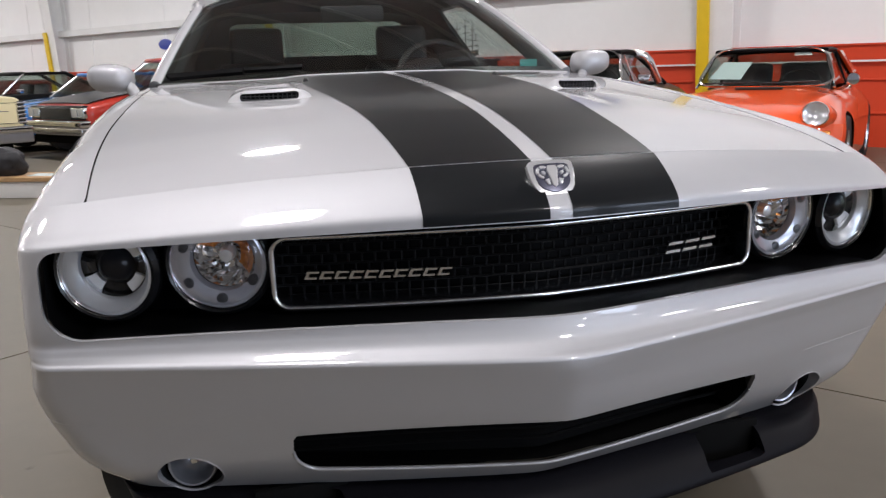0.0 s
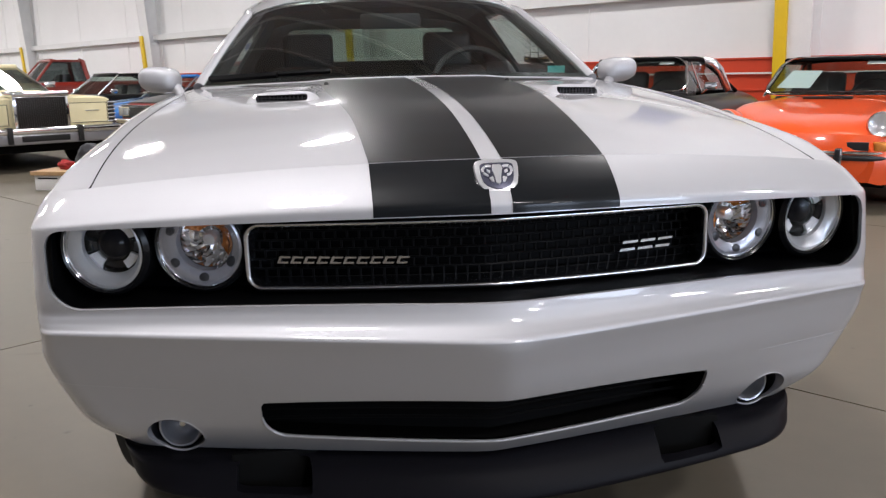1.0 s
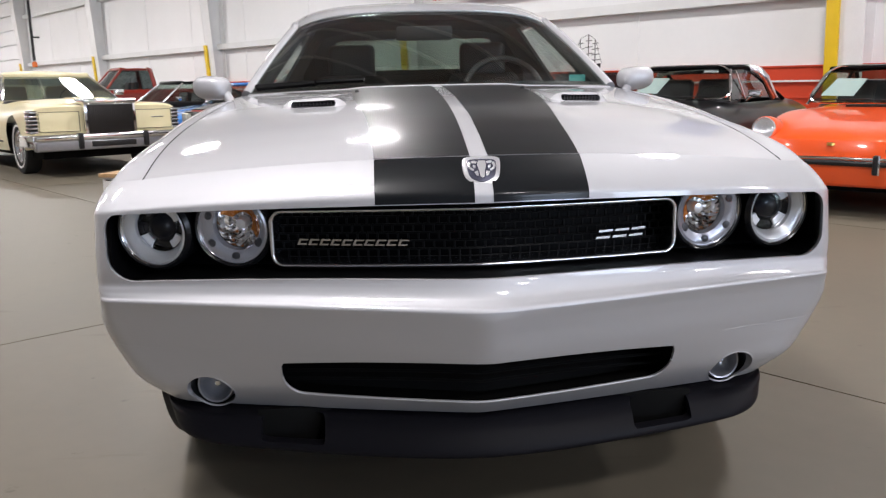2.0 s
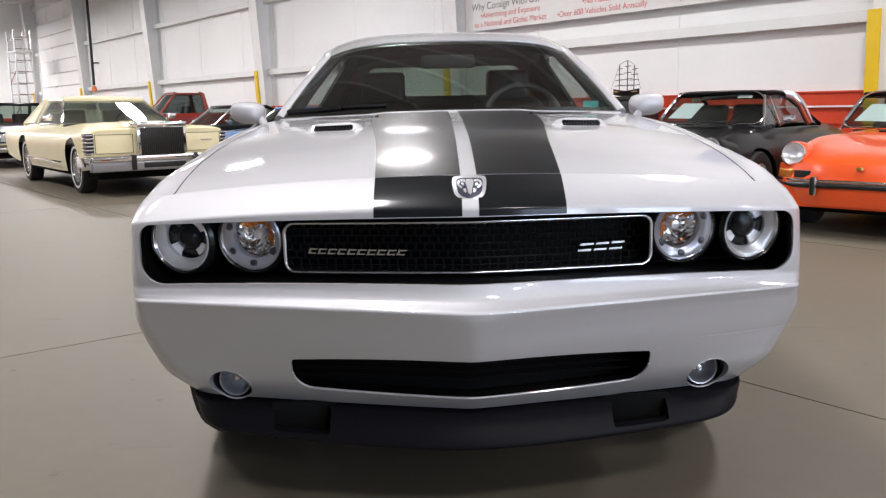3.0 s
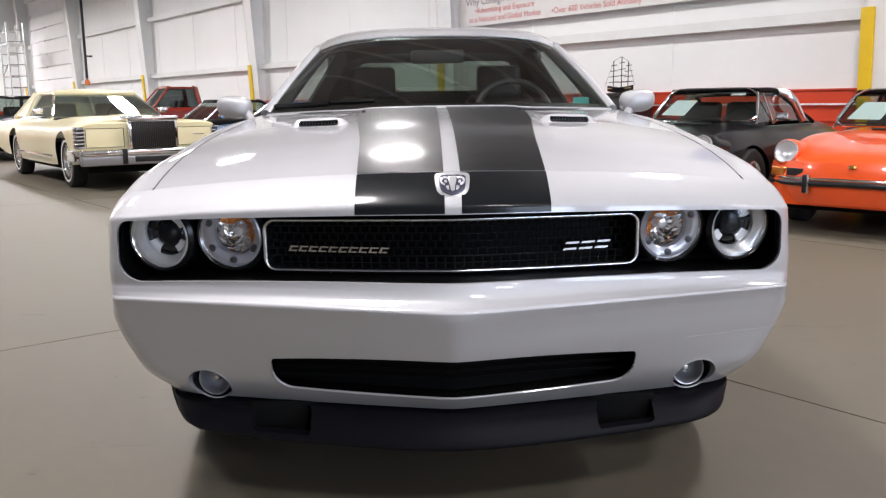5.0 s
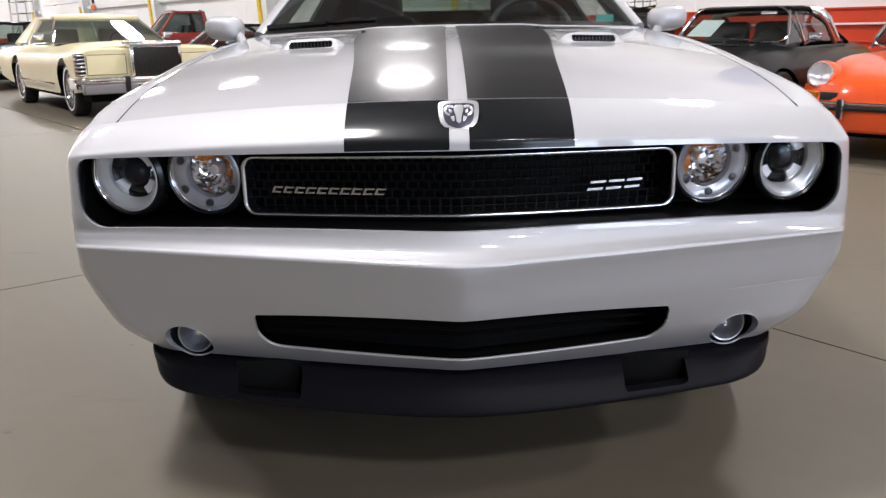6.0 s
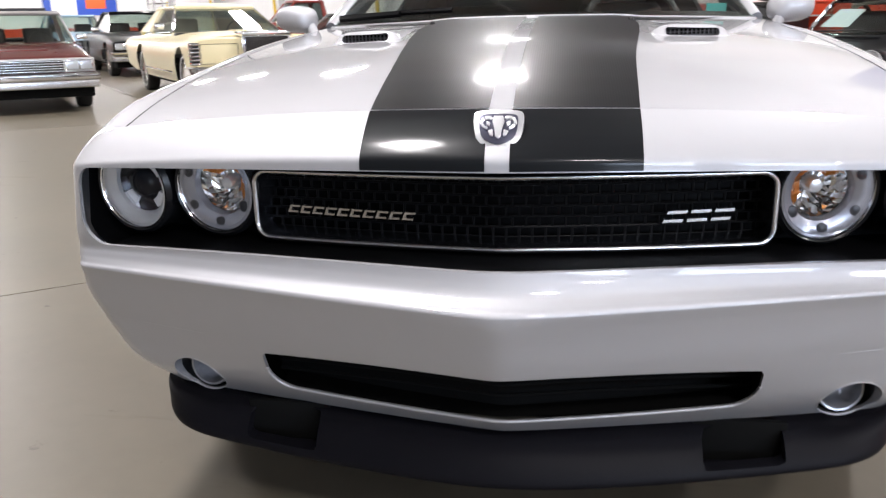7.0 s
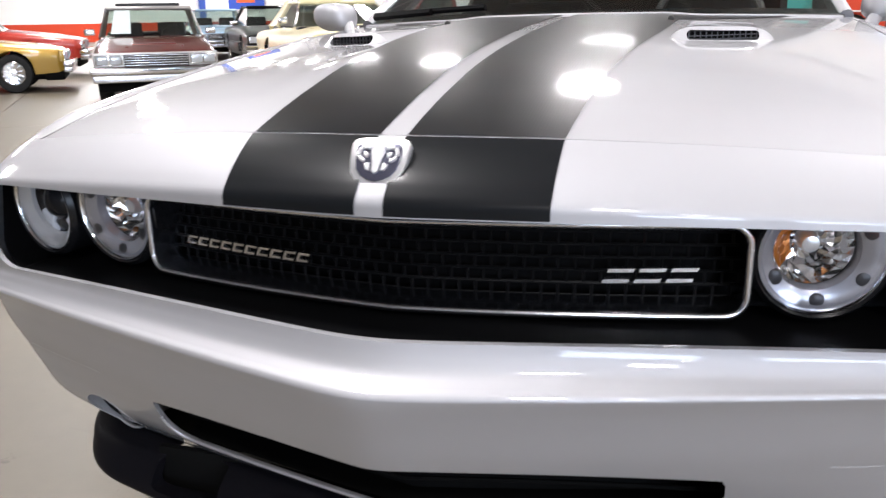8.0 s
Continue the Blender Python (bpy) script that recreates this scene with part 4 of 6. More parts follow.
q_all = list(range(-(H_IN + H_ST + H_OUT), H_IN + H_ST + H_OUT + 1))
t_all = [0, 0.004, 0.01] + [0.02 + 0.98 * i / 70 for i in range(71)]
bm = surface(hood, q_all, t_all, thick=0.012)
hood_ob = part("hood", bm, SILVER, coupe, "silver hood with two dark stripes and scoops")
for s in (-1, 1):
    qs = [s * k for k in range(H_IN, H_IN + H_ST + 1)]
    bm = surface(lambda q, t: tuple(np.array(hood(q, t)) + (0, -0.0001, 0.0011)), qs, t_all)
    bmesh.ops.recalc_face_normals(bm, faces=bm.faces[:])
    part("hood_stripe", bm, STRIPE, hood_ob, "matt carbon-patterned dark stripe")

part("hood_rear_edge", tube([hood_point(-0.74 + 1.48 * i / 40, 1.0) for i in range(41)], 0.005, 8), SILVER, hood_ob, "silver rolled rear edge")

# dark channel under the shut lines
for s in (-1, 1):
    bm = surface(lambda w, t: (s * (shut_x(t) - 0.02 + 0.04 * w), hood_point(shut_x(t), t)[1], hood_z(shut_x(t), t) - 0.011), [0, 1], [i / 30 for i in range(31)])
    part("hood_channel", bm, DARK, coupe)
bm = surface(lambda x, w: (x, seam_y(x) - 0.012 + 0.03 * w, 0.884 - 0.088 * x * x - 0.008 + 0.008 * w), [-0.745 + 1.49 * i / 40 for i in range(41)], [0, 1])
part("hood_channel", bm, DARK, coupe)

# hood scoops with slats
for s in (-1, 1):
    cx, y0, y1, lean = 0.409, 0.852, 1.28, 0.55      # the slot leans back towards the fender
    ZS = hood_z(cx, (y0 - seam_y(cx)) / (cowl_y(cx) - seam_y(cx)))
    def scoop_top(p, f, s=s):
        x = cx + (0.105 - 0.02 * f) * p
        yf = y0 + lean * (x - cx)
        y = yf + (y1 - yf) * f + 0.02 * p * p
        t = (y - seam_y(x)) / (cowl_y(x) - seam_y(x))
        edge = max(0.0, 1 - abs(p) ** 5)
        h = (0.024 * (1 - f) ** 1.3 + 0.001) * edge - 0.004 * abs(p) ** 6
        return s * x, y, hood_z(x, t) + h
    ps = [-1 + 2 * i / 32 for i in range(33)]
    fs = [0, 0.015, 0.04] + [0.08 + 0.92 * i / 16 for i in range(17)]
    bm = surface(scoop_top, ps, fs)
    front = []
    for p in ps:
        front.append(Vector(scoop_top(p, 0.0)))
    # front face with a long rounded slot
    def face(p, w, s=s):
        top = Vector(scoop_top(p, 0.0))
        x = abs(top.x)
        yf = top.y - 0.030
        t = (yf - seam_y(x)) / (cowl_y(x) - seam_y(x))
        low = Vector((top.x, yf, hood_z(x, t) - 0.002))
        return tuple(low.lerp(top, w))
    def slot(x, y, z, s=s):
        t = (y - seam_y(abs(x))) / (cowl_y(abs(x)) - seam_y(abs(x)))
        return box_sdf(abs(x) - cx, z - hood_z(abs(x), t) - 0.0095, 0.070, 0.0085, 0.008)
    fb = surface(face, [-1 + 2 * i / 60 for i in range(61)], [i / 20 for i in range(21)], slot, lip=0.03)
    join(bm, fb)
    bmesh.ops.remove_doubles(bm, verts=bm.verts[:], dist=0.0006)
    bmesh.ops.recalc_face_normals(bm, faces=bm.faces[:])
    scoop = part("hood_scoop", bm, SILVER, hood_ob, "silver hood scoop with a black slot", angle=0.6)
    def leaned(bm):
        for v in bm.verts:
            v.co.y += lean * (abs(v.co.x) - cx)
        return bm
    part("scoop_slot", leaned(box_bm(s * cx - 0.078, s * cx + 0.078, y0 + 0.012, y0 + 0.02, ZS - 0.006, ZS + 0.016, 0.002)), DARK, scoop)
    # black mesh in the slot: upright and level bars
    for k in range(13):
        xk = s * cx - 0.066 + 0.011 * k
        part("slat", leaned(box_bm(xk - 0.0011, xk + 0.0011, y0 + 0.003, y0 + 0.010, ZS - 0.006, ZS + 0.018)), MESH_GREY, scoop)
    for zb in (ZS + 0.001, ZS + 0.008):
        part("level_bar", leaned(box_bm(s * cx - 0.074, s * cx + 0.074, y0 + 0.002, y0 + 0.008, zb - 0.0010, zb + 0.0010)), MESH_GREY, scoop)

# washer jets
for s in (-1, 1):
    x, t = s * 0.288, 0.80
    p = hood_point(x, t)
    bm = lathe([(0.009, -0.004), (0.008, 0.006), (0.004, 0.010), (0, 0.011)], 14)
    bm.transform(Matrix.Translation((p[0], p[1], p[2])) @ pose(0, 0, 0, -90))
    part("washer_jet", bm, BLACK_PLASTIC, hood_ob, "small black washer jet")


# ---- fenders, sides, cabin ----
def shoulder(t):
    u = 1.02 + 1.98 * min(1, t / 0.30)
    if t <= 0.30:
        row = hermite(NOSE, 0.0)
        x, y, z = plan_point(row, u, 0.56)
        return x, y, z + side_rise(0, y) * smooth01((x - 0.70) / 0.1)
    y = 0.56 + (1.80 - 0.56) * (t - 0.30) / 0.70
    x = 0.858 + 0.02 * smooth01((y - 0.56) / 0.4)
    return x, y, 0.884 - 0.088 * 0.858 ** 2 + side_rise(0, y)


for s in (-1, 1):
    def fender_top(w, t, s=s):
        c1 = hood_point(shut_x(t) + 0.0004 + 0.0016 * smooth01(t * 4), t)
        c0 = shoulder(t)
        crown = 0.017 * 4 * w * (1 - w) * smooth01(t * 6)
        p = [c1[i] + (c0[i] - c1[i]) * w for i in range(3)]
        return s * (p[0] + crown * 0.6), p[1], p[2] + crown
    bm = surface(fender_top, [i / 20 for i in range(21)], [i / 60 for i in range(61)])
    def fender_side(y, v, s=s):
        row = hermite(NOSE, v)
        w = row[5] + 0.012
        x = w + 0.02 * smooth01((y - 0.56) / 0.4) * (1 - 0.3 * v)
        return s * x, y, row[0] - row[4] * row[5] ** 2 + side_rise(v, y)
    def arch(x, y, z):
        return math.hypot(y - 0.86, z - 0.35) - 0.385
    sb = surface(fender_side, [0.56 + 1.24 * i / 60 for i in range(61)], [i / 40 for i in range(41)], arch, lip=0.06, lip_dir=(-s, 0, 0))
    join(bm, sb)
    bmesh.ops.remove_doubles(bm, verts=bm.verts[:], dist=0.003)
    bmesh.ops.recalc_face_normals(bm, faces=bm.faces[:])
    part("front_fender", bm, SILVER, coupe, angle=0.9)
    # door and rear quarter
    for name, ya, yb in (("door", 1.806, 3.02), ("rear_quarter", 3.026, 4.90)):
        def flank(y, v, s=s):
            row = hermite(NOSE, v)
            tuck = 0.14 * smooth01((y - 4.3) / 0.6)
            x = row[5] + 0.05 * (1 - 0.3 * v) - tuck
            return s * x, y, row[0] - row[4] * row[5] ** 2 + side_rise(v, y)
        hole = (lambda x, y, z: math.hypot(y - 3.80, z - 0.35) - 0.385) if name == "rear_quarter" else None
        bm = surface(flank, [ya + (yb - ya) * i / 40 for i in range(41)], [i / 30 for i in range(31)], hole, lip=0.06, lip_dir=(-s, 0, 0))
        bmesh.ops.recalc_face_normals(bm, faces=bm.faces[:])
        part(name, bm, SILVER, coupe)


def ws(p, t):
    """Windscreen: p -1..1 across, t 0 base .. 1 header."""
    xb, xt = 0.745 * p, 0.600 * p
    b_ = Vector((xb, cowl_y(xb) + 0.035, 1.005 + 0.006 - 0.012 * p * p))
    h_ = Vector((xt, 2.27 + 0.22 * xt * xt, 1.352 - 0.055 * xt * xt - 0.045 * abs(p) ** 6))
    q = b_.lerp(h_, t)
    bulge = 0.02 * 4 * t * (1 - t) * (1 - p * p * 0.5)
    return q.x, q.y - bulge * 0.3, q.z + bulge


ps = [-1 + 2 * i / 40 for i in range(41)]
bm = surface(ws, ps, [i / 24 for i in range(25)])
wind = part("windscreen", bm, WINDSHIELD, coupe, "tinted windscreen reflecting the roof lights")
wind.visible_shadow = False
# dark border of the glass
bm = bmesh.new()
for pa, pb in ((-1, -0.955), (0.955, 1)):
    join(bm, surface(lambda p, t: tuple(Vector(ws(p, t)) + Vector((0, 0.002, -0.003))), [pa, pb], [i / 24 for i in range(25)]))
join(bm, surface(lambda p, t: tuple(Vector(ws(p, t)) + Vector((0, 0.002, -0.003))), ps, [0.955, 1]))
join(bm, surface(lambda p, t: tuple(Vector(ws(p, t)) + Vector((0, 0.002, -0.003))), ps, [0, 0.05]))
part("glass_border", bm, GLOSS_BLACK, wind)
# cowl strip
bm = surface(lambda x, w: (x, cowl_y(x) + 0.003 + 0.05 * w, 1.002 + 0.012 * w - 0.02 * x * x), [-0.75 + 1.5 * i / 30 for i in range(31)], [0, 0.5, 1])
part("cowl", bm, BLACK_PLASTIC, coupe)


def roof(p, f):
    x = 0.60 * p * (1 + 0.06 * math.sin(f * 3))
    y0 = 2.27 + 0.22 * x * x + 0.006
    y = y0 + (3.55 - y0) * f
    zc = hermite([(0, 1.356), (0.1, 1.385), (0.3, 1.425), (0.5, 1.440), (0.8, 1.425), (1, 1.385)], f)[0]
    return x, y, zc - 0.055 * x * x - 0.05 * abs(p) ** 6


bm = surface(roof, ps, [i / 24 for i in range(25)], thick=0.02)
part("roof", bm, SILVER, coupe, "silver roof")
bm = surface(lambda p, f: tuple(Vector(roof(p * 0.97, f)) + Vector((0, 0, -0.045))), ps, [i / 16 for i in range(17)])
part("headliner", bm, HEADLINER, coupe, "dark grey cloth headliner")


def rear_glass(p, t):
    xa, xb = 0.60 * p, 0.68 * p
    q = Vector((xa, 3.56, 1.383 - 0.055 * xa * xa)).lerp(Vector((xb, 4.25, 1.09)), t)
    return tuple(q)


rg = part("rear_window", surface(rear_glass, ps, [i / 10 for i in range(11)]), glass("rear_glass", (0.26, 0.33, 0.28), 1.2), coupe)
rg.visible_shadow = False
bm = surface(lambda p, t: (0.86 * p, 4.25 + 0.65 * t, 1.085 - 0.03 * t - 0.10 * abs(p) ** 4), ps, [0, 0.5, 0.97, 1], thick=0.05)
part("boot_lid", bm, SILVER, coupe)
bm = box_bm(-0.80, 0.80, 4.84, 4.93, 0.33, 1.05, 0.03)
part("rear_bumper", bm, SILVER, coupe)
for s in (-1, 1):
    pts = []
    for i in range(13):
        t = i / 12
        q = Vector(ws(s * 1.0, t))
        pts.append((q.x + s * 0.010, q.y + 0.012, q.z - 0.010))
    pts += [(s * 0.618, 2.46, 1.296), (s * 0.622, 2.60, 1.314), (s * 0.630, 2.9, 1.335), (s * 0.634, 3.3, 1.330), (s * 0.645, 3.6, 1.295), (s * 0.72, 4.2, 1.09)]
    part("roof_pillar", tube(pts, 0.026, 12, flat=0.9), SILVER, coupe, "silver windscreen pillar and roof rail")
    # side glass with a dark bar behind the door
    def side_glass(y, t, s=s):
        q0 = Vector((s * 0.80, y, 0.99))
        q1 = Vector((s * 0.600, 2.34 + (y - 1.95) * 0.78, 1.285))
        return tuple(q0.lerp(q1, t))
    sg = part("side_window", surface(side_glass, [1.95 + 1.65 * i / 12 for i in range(13)], [i / 8 for i in range(9)]), SIDE_GLASS, coupe)
    sg.visible_shadow = False
    bm = surface(lambda y, t: (s * (0.925 - 0.13 * t), y, 0.925 + 0.07 * t), [1.80 + 2.4 * i / 12 for i in range(13)], [0, 0.5, 1])
    part("door_top", bm, SILVER, coupe)
    # quarter pillar
    bm = prism([(3.30, 1.0), (4.30, 1.0), (4.20, 1.09), (3.62, 1.33), (3.40, 1.33)], 0.03, "x")
    for v in bm.verts:
        v.co.x = s * (0.81 - 0.60 * (v.co.z - 1.0) - v.co.x)
    bmesh.ops.recalc_face_normals(bm, faces=bm.faces[:])
    part("quarter_pillar", bm, SILVER, coupe)
    # dark inner trims of the cabin
    bm = prism([(2.86, 0.97), (4.22, 0.97), (4.12, 1.08), (3.58, 1.315), (3.02, 1.335)], 0.02, "x")
    for v in bm.verts:
        v.co.x = s * (0.765 - 0.60 * (v.co.z - 1.0) - v.co.x)
    bmesh.ops.recalc_face_normals(bm, faces=bm.faces[:])
    part("quarter_trim", bm, HEADLINER, coupe)
    trim = []
    for i in range(13):
        q = Vector(ws(s * 0.965, i / 12))
        trim.append((q.x, q.y + 0.045, q.z - 0.022))
    trim += [(s * 0.565, 2.6, 1.335), (s * 0.57, 3.0, 1.335)]
    part("pillar_trim", tube(trim, 0.030, 10, flat=0.8), HEADLINER, coupe)
    # mirror
    bm = bmesh.new()
    bmesh.ops.create_uvsphere(bm, u_segments=28, v_segments=16, radius=1)
    for v in bm.verts:
        c = v.co
        f = lambda a: math.copysign(abs(a) ** 0.60, a)
        low = max(0.0, -c.z - 0.05)
        c.x, c.y, c.z = 0.073 * f(c.x) * (1 - 0.30 * low), 0.066 * f(c.y) * (1 - 0.45 * low), (0.046 if c.z < 0 else 0.052) * f(c.z)
        if c.y > 0.03:
            c.y = 0.03
        c.z -= 0.008 * (c.x * s < 0) * abs(c.x) / 0.074
    bm.transform(pose(s * 0.890 - 0.012, 1.82, 1.022, 0, 0, s * 12))
    mirror = part("door_mirror", bm, SILVER, coupe, "silver door mirror")
    part("mirror_stalk", tube([(s * 0.80, 1.70, 0.925), (s * 0.825, 1.76, 0.975), (s * 0.845, 1.80, 0.995), (s * 0.87, 1.81, 1.01)], 0.021, 12, flat=0.9), SILVER, mirror)

# wipers
for x0, x1, y_off, thick in ((-0.71, -0.27, 0.0, 0.010), (-0.70, -0.46, 0.020, 0.012)):
    pts = []
    for i in range(13):
        x = x0 + (x1 - x0) * i / 12
        q = Vector(ws(x / 0.745, 0.012 + 0.018 * i / 12))
        pts.append((q.x, q.y - 0.012 - y_off, q.z + 0.022 - 0.3 * y_off))
    part("wiper", tube(pts, thick, 6), MESH_BLACK, coupe, "black wiper blade")

# cabin: dash, wheel, seats
part("dashboard", box_bm(-0.70, 0.70, 1.78, 2.12, 0.72, 0.985, 0.05, seg=4), LEATHER, coupe)
bm = bmesh.new()
wheel_c = pose(0.37, 2.20, 0.965, 62)
pts = [(0.185 * math.cos(2 * math.pi * i / 32), 0.185 * math.sin(2 * math.pi * i / 32), 0) for i in range(32)]
tube(pts, 0.015, 8, closed=True, bm=bm)
tube([(-0.18, 0, 0), (0.18, 0, 0)], 0.02, 8, bm=bm)
tube([(0, 0, 0), (0, -0.18, 0)], 0.02, 8, bm=bm)
bm.transform(wheel_c)
part("steering_wheel", bm, LEATHER, coupe)
for x in (-0.37, 0.37):
    bm = box_bm(x - 0.25, x + 0.25, 2.30, 2.82, 0.42, 0.60, 0.05, seg=3)
    back = box_bm(-0.25, 0.25, -0.06, 0.06, 0, 0.56, 0.055, seg=4)
    for v in back.verts:
        v.co.x *= 1 - 0.25 * smooth01((v.co.z - 0.3) / 0.32)
    join(bm, back, pose(x, 2.86, 0.52, -16))
    seat = part("front_seat", bm, LEATHER, coupe, "dark leather front seat")
    part("headrest", put(box_bm(-0.13, 0.13, -0.045, 0.045, 0, 0.19, 0.04, seg=4), pose(x, 3.03, 1.045, -10)), LEATHER, seat)
part("rear_seat", box_bm(-0.62, 0.62, 3.62, 3.95, 0.5, 0.95, 0.06, seg=3), LEATHER, coupe)
part("rear_view_mirror", box_bm(-0.13, 0.13, 2.18, 2.21, 1.215, 1.28, 0.015), LEATHER, coupe)
part("registration_sheet", box_bm(0.60, 0.67, 1.845, 1.848, 1.01, 1.045), material("green_sticker", (0.1, 0.45, 0.4), 0.5), coupe, "small green sticker in the windscreen")
# dark trim round the rear window, with the parcel shelf below it
bm = surface(lambda x, z: (x, 3.60, z), [-0.70 + 1.40 * i / 56 for i in range(57)], [0.90 + 0.46 * i / 24 for i in range(25)], lambda x, y, z: box_sdf(x, z - 1.190, 0.50, 0.094, 0.045), lip=0.03, lip_dir=(0, 1, 0))
part("rear_trim", bm, HEADLINER, coupe, "dark trim round the rear window")
part("underbody", box_bm(-0.74, 0.74, 0.30, 4.80, 0.20, 0.60, 0.03), DARK, coupe)
part("engine_bay", box_bm(-0.70, 0.70, 0.40, 1.55, 0.55, 0.80, 0.03), DARK, coupe)
part("cabin_floor", box_bm(-0.80, 0.80, 1.60, 4.30, 0.55, 0.62, 0.01), LEATHER, coupe)
part("bulkhead", box_bm(-0.78, 0.78, 1.62, 1.72, 0.55, 0.96, 0.01), DARK, coupe)


# ---- wheels, for every car ----
def wheel(parent, x, y, r, w, rim_mat, side, rim_r=0.62, white_wall=False, spokes=10):
    """A tyre with a rim, axis along x; side: the sign of x on which its face lies."""
    m = pose(x, y, r, 0, 0, 90 * side)
    t = lathe([(r * rim_r, -w * 0.45), (r * 0.80, -w * 0.5), (r * 0.95, -w * 0.46), (r, -w * 0.34), (r, w * 0.34), (r * 0.95, w * 0.46), (r * 0.80, w * 0.5), (r * rim_r, w * 0.45), (r * rim_r * 0.98, -w * 0.3)], 40)
    wh = part("wheel", put(t, m), RUBBER, parent, "black tyre on a bright rim")
    rim = lathe([(r * rim_r, w * 0.44), (r * rim_r * 0.95, w * 0.46), (r * rim_r * 0.88, w * 0.30), (r * 0.22, w * 0.26), (r * 0.18, w * 0.40), (0, w * 0.42)], 32)
    part("rim", put(rim, m), rim_mat, wh)
    bm = bmesh.new()
    for k in range(spokes):
        a = 2 * math.pi * k / spokes
        sp = box_bm(-r * 0.035, r * 0.035, -w * 0.41, -w * 0.28, r * 0.15, r * rim_r * 0.92, 0.004)
        join(bm, sp, Matrix.Rotation(a, 4, "Y"))
    part("spokes", put(bm, m), rim_mat, wh)
    if white_wall:
        part("white_wall", put(lathe([(r * 0.72, w * 0.488), (r * 0.74, w * 0.498), (r * 0.79, w * 0.508), (r * 0.80, w * 0.502)], 40), m), WHITE_CARD, wh)
    return wh


for y in (0.86, 3.80):
    for s in (-1, 1):
        wheel(coupe, s * 0.73, y, 0.36, 0.25, SATIN, s, 0.70)

# the car stands with a slight rake; its wheels stay on the floor
coupe.matrix_world = RAKE
for ob in coupe.children:
    if ob.name.split(".")[0] == "wheel":
        y = 0.86 if ob.data.vertices[0].co.y < 2 else 3.80
        ob.location.z = -(RAKE @ Vector((0, y, 0))).z

# ---- the other cars; each built with its nose at the origin, facing -y ----
TINT = glass("old_car_glass", (0.62, 0.70, 0.66), 1.5)
BLACK_PAINT = material("black_paint", (0.006, 0.006, 0.007), 0.3, spec=0.2, coat=0.22, coat_rough=0.04, var=0.02, scale=2.0)
ORANGE_PAINT = paint("orange_paint", (0.80, 0.085, 0.008), 0.0, 0.3)
CREAM_PAINT = material("cream_paint", (0.80, 0.72, 0.45), 0.35, coat=0.4, coat_rough=0.12, var=0.02, scale=2.0)
MAROON_PAINT = paint("maroon_paint", (0.12, 0.02, 0.017), 0.1, 0.3)
RED_PAINT = paint("red_paint", (0.42, 0.025, 0.012), 0.0, 0.3)
DARK_RED = paint("dark_red_paint", (0.22, 0.018, 0.010), 0.0, 0.35)
GOLD_PAINT = paint("gold_paint", (0.42, 0.25, 0.03), 0.35, 0.32)
GREY_PAINT = paint("grey_paint", (0.42, 0.41, 0.40), 0.3, 0.35)
BLUE_PAINT = paint("blue_paint", (0.33, 0.48, 0.62), 0.1, 0.3)
BRIGHT_BLUE = paint("bright_blue_paint", (0.04, 0.22, 0.62), 0.1, 0.3)
BROWN_TRIM = material("dark_grille_bars", (0.03, 0.026, 0.024), 0.35, 0.3, var=0.1)


def section(row, q, hump=0.0):
    """q -1..1 from sill over the top to the other sill; row: half width, bottom, top, squareness, belt."""
    w, z0, z1, n, tumble = row
    a = math.pi * (q + 1) / 2
    c, s_ = math.cos(a), math.sin(a)
    x = -w * math.copysign(abs(c) ** (2 / n), c)
    h = abs(s_) ** (2 / n)
    z = z0 + (z1 - z0) * h
    x *= 1 - tumble * (1 - h) ** 2
    if hump:
        z += hump * math.exp(-((abs(x) / w - 0.76) / 0.17) ** 2) * h
    return x, z


def shell(parent, name, rows, mat, arches=(), hump=None, n_y=90, n_q=73, label="", arch_r=0.37, axle=0.33, cabin=None):
    """Lofted body with wheel arches and, where cabin (y0, y1, half width) is given, an opening for it."""
    y0, y1 = rows[0][0], rows[-1][0]
    ys = [y0 + (y1 - y0) * (0.5 - 0.5 * math.cos(math.pi * i / n_y)) for i in range(n_y + 1)]
    qs = [math.copysign(abs(t) ** 0.8, t) for t in (-1 + 2 * i / (n_q - 1) for i in range(n_q))]
    def f(q, y):
        row = hermite(rows, y)
        x, z = section(row, q, hump(y) if hump else 0.0)
        return x, y, z
    def hole(x, y, z):
        g = min([math.hypot(y - ya, z - axle) for ya in arches]) - arch_r + (0 if abs(x) > 0.35 else 9)
        if cabin and z > 0.7:
            g = min(g, box_sdf(x, y - (cabin[0] + cabin[1]) / 2, cabin[2], (cabin[1] - cabin[0]) / 2, 0.06))
        return g
    bm = surface(f, qs, ys, hole)
    for ye in (y0, y1):
        ring = []
        for q in qs:
            p = Vector(f(q, ye))
            if not ring or (p - ring[-1]).length > 1e-4:
                ring.append(p)
        bm.faces.new([bm.verts.new(p) for p in ring])
    bmesh.ops.recalc_face_normals(bm, faces=bm.faces[:])
    return part(name, bm, mat, parent, label, angle=0.8)


def pane(a, b, c, d, bow=(0, 0, 0), n=10):
    """A slightly bowed pane between four corners, a-b along the bottom, d-c along the top."""
    a, b, c, d, bow = (Vector(p) for p in (a, b, c, d, bow))
    def f(u, v):
        p = a.lerp(b, u).lerp(d.lerp(c, u), v)
        return tuple(p + bow * (4 * u * (1 - u)))
    return surface(f, [i / n for i in range(n + 1)], [i / 6 for i in range(7)])


